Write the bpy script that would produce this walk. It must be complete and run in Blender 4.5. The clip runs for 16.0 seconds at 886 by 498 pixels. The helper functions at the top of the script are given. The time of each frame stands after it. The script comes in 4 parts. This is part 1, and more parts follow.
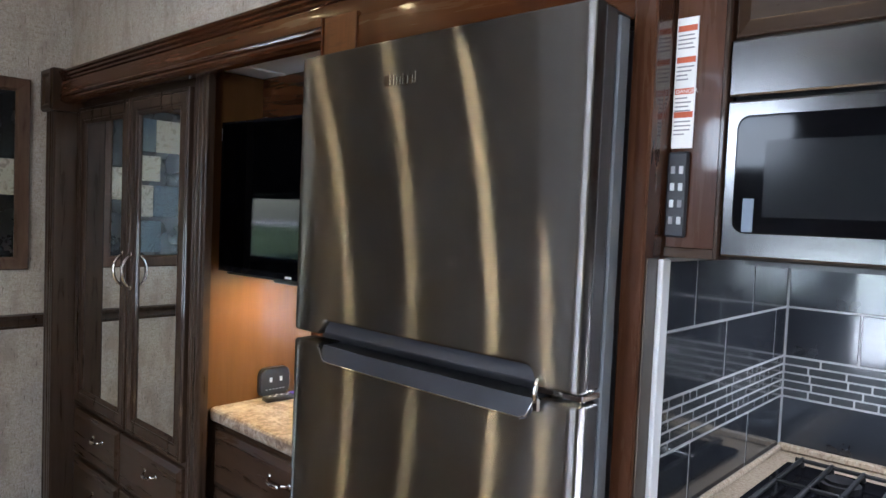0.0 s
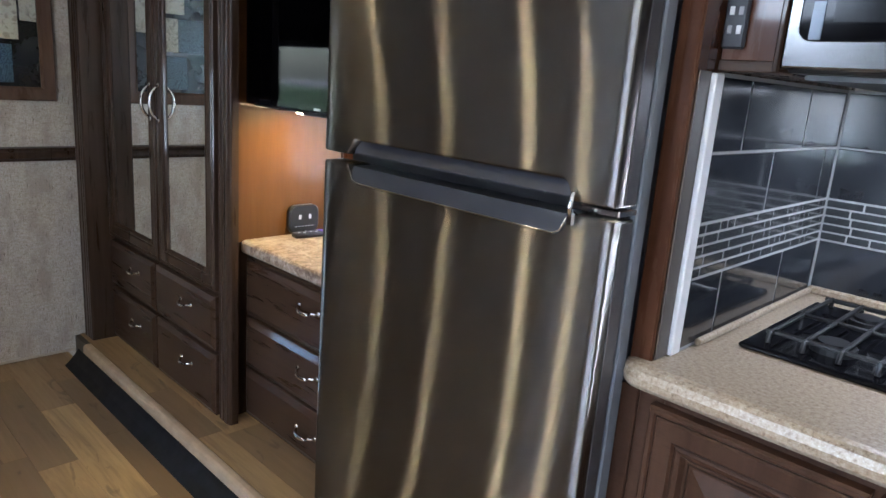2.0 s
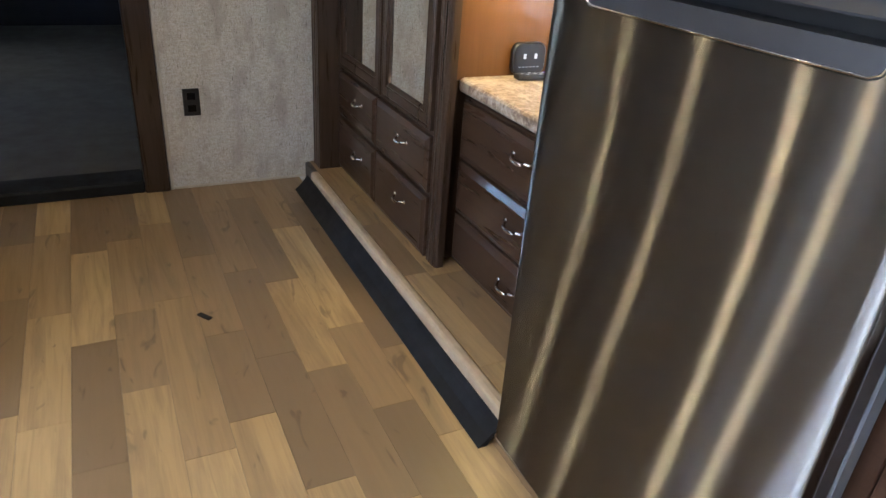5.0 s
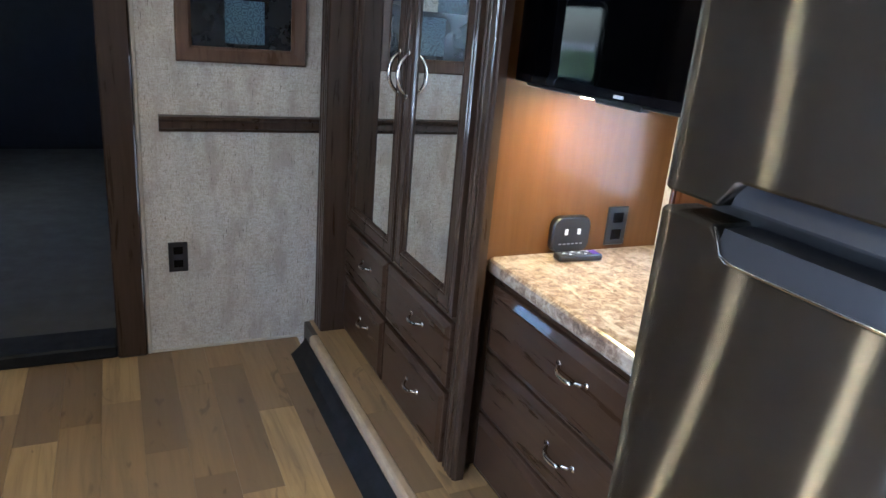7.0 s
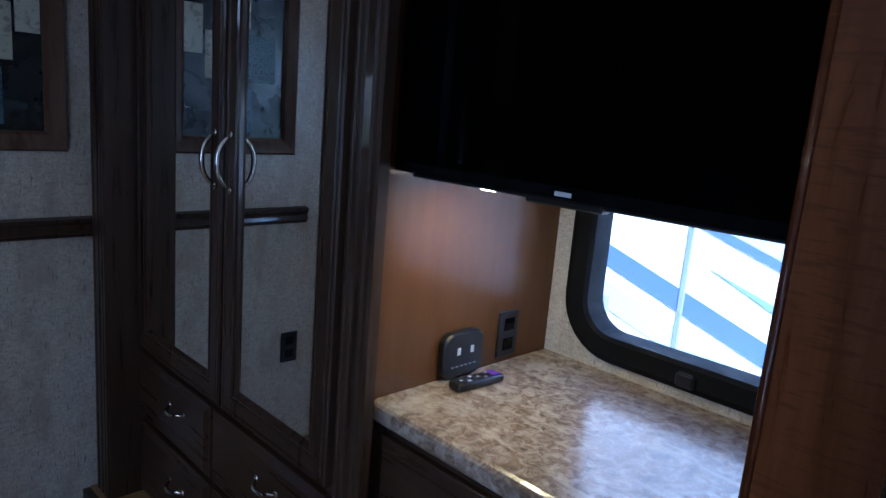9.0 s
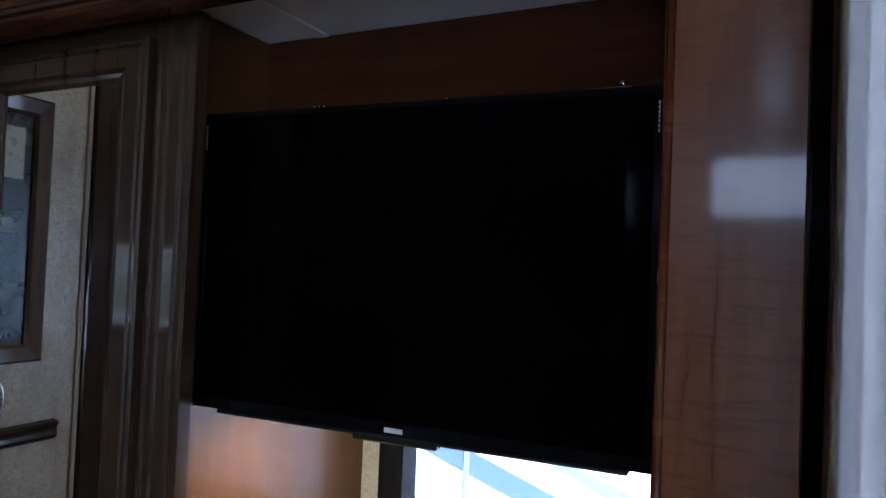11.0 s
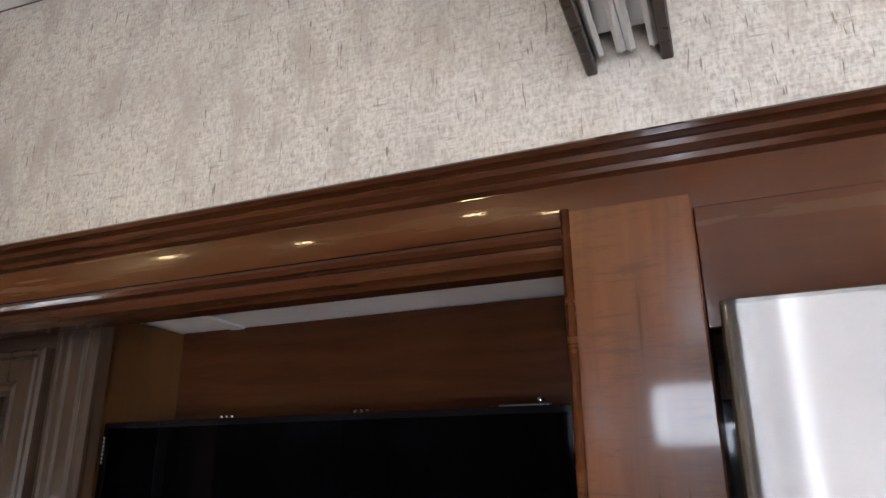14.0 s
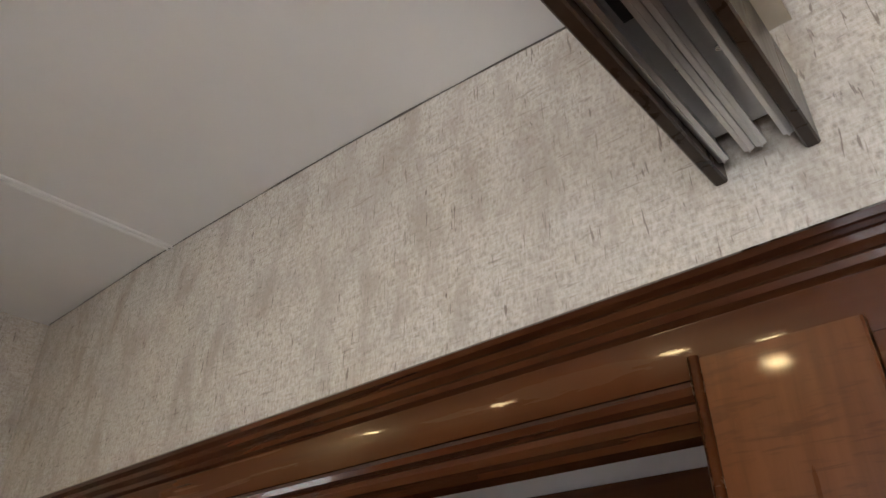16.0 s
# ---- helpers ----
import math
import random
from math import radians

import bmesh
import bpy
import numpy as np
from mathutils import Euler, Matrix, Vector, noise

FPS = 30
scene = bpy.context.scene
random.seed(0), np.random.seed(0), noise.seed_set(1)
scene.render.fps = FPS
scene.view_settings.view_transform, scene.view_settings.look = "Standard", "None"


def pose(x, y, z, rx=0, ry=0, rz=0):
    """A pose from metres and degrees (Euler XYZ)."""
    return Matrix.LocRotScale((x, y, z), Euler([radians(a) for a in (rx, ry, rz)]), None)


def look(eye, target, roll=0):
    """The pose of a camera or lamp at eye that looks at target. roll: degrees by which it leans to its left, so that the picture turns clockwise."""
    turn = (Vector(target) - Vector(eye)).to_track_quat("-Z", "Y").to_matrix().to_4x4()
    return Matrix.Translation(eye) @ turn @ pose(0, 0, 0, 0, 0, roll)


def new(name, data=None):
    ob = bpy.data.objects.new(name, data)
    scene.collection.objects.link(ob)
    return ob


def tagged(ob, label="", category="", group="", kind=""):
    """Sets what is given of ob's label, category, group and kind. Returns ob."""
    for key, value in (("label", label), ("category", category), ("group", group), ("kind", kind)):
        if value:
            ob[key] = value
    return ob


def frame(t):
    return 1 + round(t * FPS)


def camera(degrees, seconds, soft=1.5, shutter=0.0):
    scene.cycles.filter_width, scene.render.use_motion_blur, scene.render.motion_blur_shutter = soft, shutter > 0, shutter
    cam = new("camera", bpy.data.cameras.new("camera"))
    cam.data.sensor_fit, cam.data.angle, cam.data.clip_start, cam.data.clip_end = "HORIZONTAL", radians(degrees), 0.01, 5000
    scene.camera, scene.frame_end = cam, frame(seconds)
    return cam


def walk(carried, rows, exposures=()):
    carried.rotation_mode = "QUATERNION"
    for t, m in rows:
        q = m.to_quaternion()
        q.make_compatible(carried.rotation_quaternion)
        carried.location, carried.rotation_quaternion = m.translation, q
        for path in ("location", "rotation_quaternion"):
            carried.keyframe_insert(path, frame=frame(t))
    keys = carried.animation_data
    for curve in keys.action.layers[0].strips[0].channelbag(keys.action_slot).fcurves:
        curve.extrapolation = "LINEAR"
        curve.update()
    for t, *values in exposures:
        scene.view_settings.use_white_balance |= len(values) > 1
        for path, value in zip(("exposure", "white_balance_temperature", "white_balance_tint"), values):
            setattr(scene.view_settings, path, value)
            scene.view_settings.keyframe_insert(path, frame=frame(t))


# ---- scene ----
cam = camera(65.6, 16.0)
PATH = [
    (0, (0.275, -0.134, 1.434), (-1.082, 1.333, 1.34), 2.4),
    (0.5, (0.268, -0.126, 1.409), (-1.085, 1.333, 1.199), 3.4),
    (1, (0.265, -0.125, 1.387), (-1.089, 1.316, 1.085), 4.0),
    (1.5, (0.262, -0.122, 1.365), (-1.09, 1.296, 0.965), 4.1),
    (2, (0.256, -0.124, 1.344), (-1.101, 1.266, 0.866), 4.3),
    (2.5, (0.251, -0.12, 1.32), (-1.107, 1.227, 0.734), 4.5),
    (3, (0.242, -0.105, 1.295), (-1.121, 1.167, 0.569), 4.8),
    (3.5, (0.226, -0.074, 1.264), (-1.17, 1.056, 0.384), 4.6),
    (4, (0.204, -0.04, 1.252), (-1.239, 0.961, 0.294), 4.9),
    (4.2, (0.195, -0.031, 1.251), (-1.276, 0.901, 0.267), 4.6),
    (6.3, (-0.152, 0.077, 1.321), (-1.827, 0.877, 0.577), 5.9),
    (6.5, (-0.205, 0.098, 1.324), (-1.879, 0.924, 0.605), 6.3),
    (7, (-0.335, 0.147, 1.348), (-2.038, 0.986, 0.718), 5.0),
    (7.5, (-0.487, 0.265, 1.348), (-2.182, 1.137, 0.743), 5.0),
    (8, (-0.588, 0.277, 1.358), (-2.244, 1.216, 0.747), 4.8),
    (8.5, (-0.697, 0.258, 1.335), (-2.234, 1.434, 0.810), 5.2),
    (9, (-0.843, 0.198, 1.345), (-2.230, 1.585, 0.943), 4.8),
    (9.5, (-0.890, 0.186, 1.382), (-2.102, 1.770, 1.210), 3.9),
    (10, (-0.915, 0.178, 1.420), (-2.006, 1.854, 1.366), 2.8),
    (12.5, (-0.991, 0.184, 1.56), (-1.629, 2.057, 1.848), 2.4),
    (13, (-0.98, 0.184, 1.605), (-1.581, 2.044, 2.028), 1.6),
    (13.5, (-0.963, 0.179, 1.626), (-1.557, 2.013, 2.161), 0.6),
    (14, (-0.931, 0.215, 1.634), (-1.639, 1.978, 2.259), -0.5),
    (14.5, (-0.895, 0.266, 1.651), (-1.648, 1.947, 2.43), -0.6),
    (15, (-0.882, 0.307, 1.658), (-1.744, 1.897, 2.514), 0.1),
    (15.5, (-0.875, 0.317, 1.666), (-1.869, 1.776, 2.607), -0.3),
    (16, (-0.869, 0.357, 1.683), (-2.007, 1.635, 2.718), -0.4),
]
EXPOSURES = [(0.0, 4.05, 5700, 13), (2.0, 4.1, 5550, 13), (4.0, 4.3, 5750, 13), (7.0, 4.45, 5050, 11), (8.0, 4.2, 4700, 13), (8.5, 3.65, 4450, 15),
             (9.0, 2.6, 4350, 14), (9.5, 2.1, 4500, 14), (10.2, 2.15, 4600, 14), (12.3, 4.95, 5750, 17), (14.5, 4.45, 6200, 16), (16.0, 4.2, 6500, 15)]
walk(cam, [(t, look(eye, to, roll)) for t, eye, to, roll in PATH], EXPOSURES)
PI = math.pi


# ------------------------------------------------------------------ world and lights
world = bpy.data.worlds.new("world")
scene.world = world
world.use_nodes = True
wn = world.node_tree
sky = wn.nodes.new("ShaderNodeTexSky")
sky.sky_type = "NISHITA"
sky.sun_disc = False
sky.sun_elevation, sky.sun_rotation = radians(65), radians(135)
wn.nodes["Background"].inputs[1].default_value = 0.14
wn.links.new(sky.outputs[0], wn.nodes["Background"].inputs[0])


def lamp(name, kind, m, energy, color, size=0.1, size_y=None, spread=180, shape=None):
    d = bpy.data.lights.new(name, kind)
    d.energy, d.color = energy, color
    if kind == "AREA":
        d.size = size
        if size_y:
            d.shape, d.size_y = "RECTANGLE", size_y
        else:
            d.shape = "DISK"
        d.spread = radians(spread)
    if kind == "SUN":
        d.angle = radians(0.6)
    ob = new(name, d)
    ob.matrix_world = m
    return ob


lamp("sun", "SUN", look((3.0, -3.0, 9.1), (0, 0, 0)), 5.0, (1, 0.95, 0.88))
WARM = (1.0, 0.81, 0.50)
DAY = (0.86, 0.93, 1.0)
# area lamps for sky light at the far windows and the added, unseen door
lamp("window_light_far", "AREA", look((-1.005, -1.72, 1.875), (-1.005, 0, 1.75)), 0.72, DAY, 0.46, 0.27)
lamp("window_light_low", "AREA", look((-0.51, -1.72, 0.96), (-0.4, 0, 1.0)), 0.75, DAY, 0.66, 0.64)
lamp("door_light", "AREA", look((0.80, -1.69, 1.43), (0.5, 0, 1.2)), 1.15, DAY, 0.50, 0.78)
# the last two, on the kitchen side, are added lamps for warm fill
PUCKS = [(-1.62, -0.45), (-2.90, -0.42), (-2.42, -0.68), (-1.43, -0.80), (-0.35, -0.30), (0.35, -0.75)]


def ceiling_z(x):
    x = min(x, -0.4)
    return 2.553 + 0.02 * max(0.0, -2.4 - x) - 0.06 * max(0.0, x + 2.4) - 0.05 * max(0.0, x + 1.9) ** 2


for n, (px, py) in enumerate(PUCKS):
    lamp("puck_light_lamp", "AREA", pose(px, py, ceiling_z(px) - 0.03), 0.03 if px < -2.5 else 0.04 if px < -2.0 else 0.09 if px < -1.0 else 0.22, WARM, 0.06, spread=130)
NOOK_PUCKS = [(-1.705, 1.185), (-1.575, 1.205)]
for px, py in NOOK_PUCKS:
    lamp("nook_lamp", "AREA", pose(px, py, 1.196), 0.12, (1.0, 0.70, 0.20), 0.05)
# added lamp under the microwave, sets the brightness of the tiles
lamp("hood_lamp", "AREA", pose(0.12, 1.3, 1.375), 0.22, (0.95, 0.97, 1.0), 0.14, 0.06)


# ------------------------------------------------------------------ materials
def material(name, color=(0.5, 0.5, 0.5), rough=0.5, metal=0.0, spec=0.5, coat=0.0, coat_rough=0.05):
    m = bpy.data.materials.new(name)
    m.use_nodes = True
    b = m.node_tree.nodes["Principled BSDF"]
    b.inputs["Base Color"].default_value = (*color, 1)
    b.inputs["Roughness"].default_value = rough
    b.inputs["Metallic"].default_value = metal
    b.inputs["Specular IOR Level"].default_value = spec
    b.inputs["Coat Weight"].default_value = coat
    b.inputs["Coat Roughness"].default_value = coat_rough
    return m


def node(m, kind, **sets):
    n = m.node_tree.nodes.new(kind)
    for key, value in sets.items():
        n.inputs[key.replace("_", " ")].default_value = value
    return n


def link(m, a, b):
    m.node_tree.links.new(a, b)


def bsdf(m):
    return m.node_tree.nodes["Principled BSDF"]


def coords(m, scale=(1, 1, 1), random_shift=False):
    tc = node(m, "ShaderNodeTexCoord")
    mp = node(m, "ShaderNodeMapping")
    mp.inputs["Scale"].default_value = scale
    link(m, tc.outputs["Object"], mp.inputs["Vector"])
    if random_shift:
        oi = node(m, "ShaderNodeObjectInfo")
        mul = node(m, "ShaderNodeVectorMath")
        mul.operation = "SCALE"
        mul.inputs[0].default_value = (37.0, 23.0, 11.0)
        link(m, oi.outputs["Random"], mul.inputs["Scale"])
        link(m, mul.outputs[0], mp.inputs["Location"])
    return mp.outputs[0]


def noise_tex(m, vec, scale, detail=4.0, rough=0.55, distortion=0.0):
    n = node(m, "ShaderNodeTexNoise", Scale=scale, Detail=detail, Roughness=rough, Distortion=distortion)
    link(m, vec, n.inputs["Vector"])
    return n.outputs["Fac"]


def ramp(m, fac, stops):
    r = node(m, "ShaderNodeValToRGB")
    e = r.color_ramp.elements
    while len(e) < len(stops):
        e.new(0.5)
    for el, (p, c) in zip(e, stops):
        el.position, el.color = p, (*c, 1)
    link(m, fac, r.inputs[0])
    return r.outputs[0]


def mix(m, fac, a, b, mode="MIX"):
    n = node(m, "ShaderNodeMix")
    n.data_type, n.blend_type = "RGBA", mode
    for sock, v in ((n.inputs[0], fac), (n.inputs[6], a), (n.inputs[7], b)):
        if isinstance(v, (int, float)):
            sock.default_value = v
        elif isinstance(v, tuple):
            sock.default_value = (*v, 1)
        else:
            link(m, v, sock)
    return n.outputs[2]


def span(m, fac, a0, a1, b0, b1):
    n = node(m, "ShaderNodeMapRange")
    for i, v in zip((1, 2, 3, 4), (a0, a1, b0, b1)):
        n.inputs[i].default_value = v
    link(m, fac, n.inputs[0])
    return n.outputs[0]


def bump(m, fac, strength, dist=0.002):
    n = node(m, "ShaderNodeBump", Strength=strength, Distance=dist)
    link(m, fac, n.inputs["Height"])
    link(m, n.outputs[0], bsdf(m).inputs["Normal"])


def wood(name, dark, mid, light, grain_axis="z", rough=0.3, coat=0.5, scale=1.0, figure=0.0):
    m = material(name, mid, rough, spec=0.15, coat=coat * 0.6, coat_rough=0.06)
    s = {"x": (3, 40, 40), "y": (40, 3, 40), "z": (40, 40, 3)}[grain_axis]
    v = coords(m, tuple(a * scale for a in s), True)
    g = noise_tex(m, v, 1.0, 6, 0.6, 0.6)
    big = noise_tex(m, coords(m, (2.2, 2.2, 1.5), True), 1.4, 3)
    c = ramp(m, g, [(0.25, dark), (0.5, mid), (0.8, light)])
    c = mix(m, span(m, big, 0.35, 0.7, 0.0, 0.55), c, dark)
    if figure:
        f = noise_tex(m, coords(m, {"x": (30, 4, 4), "y": (4, 30, 4), "z": (20, 20, 170)}[grain_axis], True), 1.0, 3, 0.6, 0.8)
        c = mix(m, span(m, f, 0.52, 0.66, 0.0, figure), c, dark)
    link(m, c, bsdf(m).inputs["Base Color"])
    link(m, span(m, g, 0.3, 0.7, rough - 0.06, rough + 0.1), bsdf(m).inputs["Roughness"])
    bump(m, g, 0.08, 0.001)
    return m


ESPRESSO = wood("espresso_wood", (0.023, 0.013, 0.008), (0.040, 0.0235, 0.0145), (0.057, 0.0345, 0.022))
ESPRESSO_X = wood("espresso_wood_level", (0.028, 0.015, 0.009), (0.046, 0.0265, 0.016), (0.064, 0.037, 0.023), "x")
CHERRY = wood("cherry_wood", (0.056, 0.0165, 0.005), (0.102, 0.0345, 0.0098), (0.138, 0.053, 0.016), "z", 0.30, 0.38, 1.0, 0.6)
CHERRY_X = wood("cherry_wood_level", (0.026, 0.008, 0.0035), (0.052, 0.0165, 0.006), (0.076, 0.027, 0.009), "x", 0.17, 0.6)
HEADER = wood("header_wood", (0.038, 0.0110, 0.0036), (0.061, 0.0185, 0.0055), (0.082, 0.027, 0.0085), "x", 0.22, 0.3, 0.7)
PANEL = wood("nook_panel_wood", (0.082, 0.035, 0.010), (0.096, 0.042, 0.0125), (0.110, 0.050, 0.016), "z", 0.34, 0.25, 0.9)
UMBER = wood("umber_wood", (0.036, 0.013, 0.006), (0.070, 0.027, 0.013), (0.100, 0.042, 0.022), "z", 0.26, 0.6)
KITCHEN_WOOD = wood("kitchen_cabinet_wood", (0.028, 0.013, 0.008), (0.056, 0.028, 0.017), (0.090, 0.046, 0.027), "z", 0.42, 0.0, 0.7, 0.35)
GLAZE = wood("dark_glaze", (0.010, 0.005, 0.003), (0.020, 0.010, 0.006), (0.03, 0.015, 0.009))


def wallpaper_material():
    m = material("beige_wallpaper", (0.5, 0.46, 0.4), 0.25, spec=0.6)
    fine = noise_tex(m, coords(m, (230, 230, 110)), 1.0, 4, 0.7)
    dash = noise_tex(m, coords(m, (200, 200, 24)), 1.0, 2, 0.5, 0.6)
    patch = noise_tex(m, coords(m, (16, 16, 7)), 1.0, 4, 0.6)
    weave = noise_tex(m, coords(m, (45, 45, 230)), 1.0, 3, 0.6)
    big = noise_tex(m, coords(m, (2.5, 2.5, 1.6)), 1.6, 4)
    c = ramp(m, fine, [(0.34, (0.30, 0.26, 0.21)), (0.5, (0.45, 0.40, 0.335)), (0.68, (0.57, 0.52, 0.45))])
    c = mix(m, span(m, weave, 0.42, 0.68, 0, 0.45), c, (0.64, 0.605, 0.55))
    c = mix(m, span(m, patch, 0.48, 0.68, 0, 0.7), c, (0.33, 0.28, 0.23))
    cross = noise_tex(m, coords(m, (24, 24, 230)), 1.0, 2, 0.5, 0.6)
    c = mix(m, span(m, cross, 0.66, 0.73, 0, 0.5), c, (0.17, 0.135, 0.105))
    c = mix(m, span(m, dash, 0.645, 0.71, 0, 0.75), c, (0.13, 0.10, 0.08))
    c = mix(m, span(m, big, 0.4, 0.7, 0, 0.22), c, (0.40, 0.36, 0.31))
    link(m, c, bsdf(m).inputs["Base Color"])
    bsdf(m).inputs["Coat Weight"].default_value = 0.22
    bsdf(m).inputs["Coat Roughness"].default_value = 0.26
    bump(m, fine, 0.16, 0.0010)
    return m


WALLPAPER = wallpaper_material()


def plank_material():
    m = material("oak_vinyl", (0.3, 0.2, 0.1), 0.42, coat=0.15, coat_rough=0.25)
    oi = node(m, "ShaderNodeObjectInfo")
    grain = noise_tex(m, coords(m, (2.5, 38, 1), True), 1.0, 6, 0.62, 1.2)
    wide = noise_tex(m, coords(m, (1.2, 9, 1), True), 1.0, 4, 0.5, 1.5)
    tone = ramp(m, oi.outputs["Random"], [(0.0, (0.125, 0.080, 0.042)), (0.35, (0.205, 0.131, 0.064)),
                                         (0.65, (0.295, 0.192, 0.086)), (1.0, (0.40, 0.268, 0.120))])
    knot = noise_tex(m, coords(m, (3.5, 11, 1), True), 1.0, 2, 0.5, 2.5)
    c = mix(m, span(m, grain, 0.42, 0.75, 0, 0.55), tone, (0.15, 0.10, 0.058))
    c = mix(m, span(m, wide, 0.48, 0.70, 0, 0.55), c, (0.15, 0.098, 0.050))
    c = mix(m, span(m, knot, 0.66, 0.74, 0, 0.6), c, (0.075, 0.046, 0.024))
    link(m, c, bsdf(m).inputs["Base Color"])
    link(m, span(m, grain, 0.3, 0.7, 0.36, 0.52), bsdf(m).inputs["Roughness"])
    bump(m, grain, 0.12, 0.0008)
    return m


PLANK = plank_material()


def laminate_material():
    m = material("granite_look_laminate", (0.45, 0.38, 0.3), 0.28, coat=0.3, coat_rough=0.12)
    v = coords(m, (1, 2.2, 1))
    vein = noise_tex(m, v, 4.5, 6, 0.62, 1.8)
    blot = noise_tex(m, coords(m), 42, 6, 0.7, 0.6)
    speck = noise_tex(m, coords(m), 120, 3, 0.7)
    c = ramp(m, blot, [(0.34, (0.075, 0.046, 0.032)), (0.46, (0.20, 0.145, 0.102)), (0.56, (0.34, 0.275, 0.22)), (0.70, (0.50, 0.445, 0.385))])
    c = mix(m, span(m, vein, 0.52, 0.62, 0, 0.5), c, (0.54, 0.485, 0.42))
    c = mix(m, span(m, vein, 0.30, 0.42, 0.55, 0), c, (0.20, 0.14, 0.10))
    c = mix(m, span(m, speck, 0.60, 0.70, 0, 0.6), c, (0.11, 0.08, 0.06))
    link(m, c, bsdf(m).inputs["Base Color"])
    return m


LAMINATE = laminate_material()


def solid_surface_material():
    m = material("speckled_solid_surface", (0.4, 0.33, 0.25), 0.3, coat=0.2, coat_rough=0.1)
    a = noise_tex(m, coords(m), 150, 4, 0.7)
    b = noise_tex(m, coords(m, (1, 1, 1)), 330, 3, 0.7)
    c = ramp(m, a, [(0.32, (0.17, 0.115, 0.07)), (0.48, (0.34, 0.27, 0.19)), (0.70, (0.46, 0.39, 0.30))])
    c = mix(m, span(m, b, 0.60, 0.68, 0, 0.7), c, (0.62, 0.56, 0.47))
    c = mix(m, span(m, b, 0.28, 0.36, 0.7, 0), c, (0.12, 0.08, 0.05))
    link(m, c, bsdf(m).inputs["Base Color"])
    return m


SOLID = solid_surface_material()


def steel_material(name, color, rough, aniso, axis_scale, groove=0.0003):
    m = material(name, color, rough, 1.0)
    b = bsdf(m)
    b.inputs["Anisotropic"].default_value = aniso
    t = node(m, "ShaderNodeTangent")
    t.direction_type, t.uv_map = "UV_MAP", "UVMap"
    b.inputs["Anisotropic Rotation"].default_value = 0.25
    link(m, t.outputs[0], b.inputs["Tangent"])
    brush = noise_tex(m, coords(m, axis_scale), 1.0, 5, 0.7)
    link(m, mix(m, span(m, brush, 0.3, 0.7, 0, 0.25), color, tuple(c * 0.7 for c in color)), b.inputs["Base Color"])
    bump(m, brush, 0.8, groove)
    return m



def brushed_door_material():
    """Level brushing: almost a mirror along the door, wide open up and down."""
    color = (0.315, 0.30, 0.28)
    m = material("dark_stainless_steel", color, 0.25, 1.0)
    g = m.node_tree.nodes.new("ShaderNodeBsdfAnisotropic")
    g.distribution = "GGX"
    g.inputs["Roughness"].default_value = 0.235
    g.inputs["Anisotropy"].default_value = 0.925
    t = node(m, "ShaderNodeTangent")
    t.direction_type, t.uv_map = "UV_MAP", "UVMap"
    link(m, t.outputs[0], g.inputs["Tangent"])
    brush = noise_tex(m, coords(m, (3, 3, 900)), 1.0, 5, 0.7)
    smear = noise_tex(m, coords(m, (9, 9, 6)), 1.0, 5, 0.6, 0.8)
    c = mix(m, span(m, brush, 0.3, 0.7, 0, 0.25), color, tuple(v * 0.7 for v in color))
    c = mix(m, span(m, smear, 0.58, 0.72, 0, 0.22), c, (0.20, 0.182, 0.16))
    link(m, c, g.inputs["Color"])
    soft = m.node_tree.nodes.new("ShaderNodeBsdfAnisotropic")
    soft.distribution = "GGX"
    soft.inputs["Roughness"].default_value = 0.55
    link(m, c, soft.inputs["Color"])
    both = m.node_tree.nodes.new("ShaderNodeMixShader")
    both.inputs[0].default_value = 0.075
    link(m, g.outputs[0], both.inputs[1])
    link(m, soft.outputs[0], both.inputs[2])
    link(m, both.outputs[0], m.node_tree.nodes["Material Output"].inputs["Surface"])
    return m


STEEL = brushed_door_material()
STEEL_LIGHT = steel_material("stainless_steel", (0.135, 0.133, 0.132), 0.18, 0.4, (4, 4, 900), 0.00004)
NICKEL = material("brushed_nickel", (0.62, 0.60, 0.57), 0.2, 1.0)
CHROME_EDGE = material("polished_edge", (0.75, 0.75, 0.76), 0.12, 1.0)
ALUMINIUM = steel_material("aluminium_track", (0.55, 0.54, 0.54), 0.36, 0.5, (300, 300, 4), 0.00004)


def worn(name, color, rough, dark=0.7, scale=9.0, metal=0.0, coat=0.0):
    m = material(name, color, rough, metal, coat=coat)
    n = noise_tex(m, coords(m), scale, 5, 0.6)
    g = noise_tex(m, coords(m), scale * 22, 3, 0.6)
    c = mix(m, span(m, n, 0.35, 0.7, 0, 1), color, tuple(c * dark for c in color))
    link(m, c, bsdf(m).inputs["Base Color"])
    link(m, span(m, n, 0.3, 0.7, max(0.02, rough - 0.05), rough + 0.08), bsdf(m).inputs["Roughness"])
    bump(m, g, 0.05, 0.0006)
    return m


FRIDGE_GREY = worn("grey_painted_steel", (0.20, 0.22, 0.25), 0.35, 0.85)
FRIDGE_DARK = worn("dark_fridge_side", (0.075, 0.072, 0.075), 0.32, 0.8)
PLASTIC_GREY = worn("dark_grey_plastic", (0.020, 0.021, 0.027), 0.36, 0.85, coat=0.1)
BLACK_PLASTIC = worn("black_plastic", (0.010, 0.010, 0.011), 0.35, 0.8)
WINDOW_BLACK = worn("matt_black_window_frame", (0.008, 0.008, 0.009), 0.6, 0.8)
bsdf(WINDOW_BLACK).inputs["Specular IOR Level"].default_value = 0.1
BLACK_GLOSS = material("black_glass", (0.004, 0.004, 0.005), 0.06, spec=0.12)
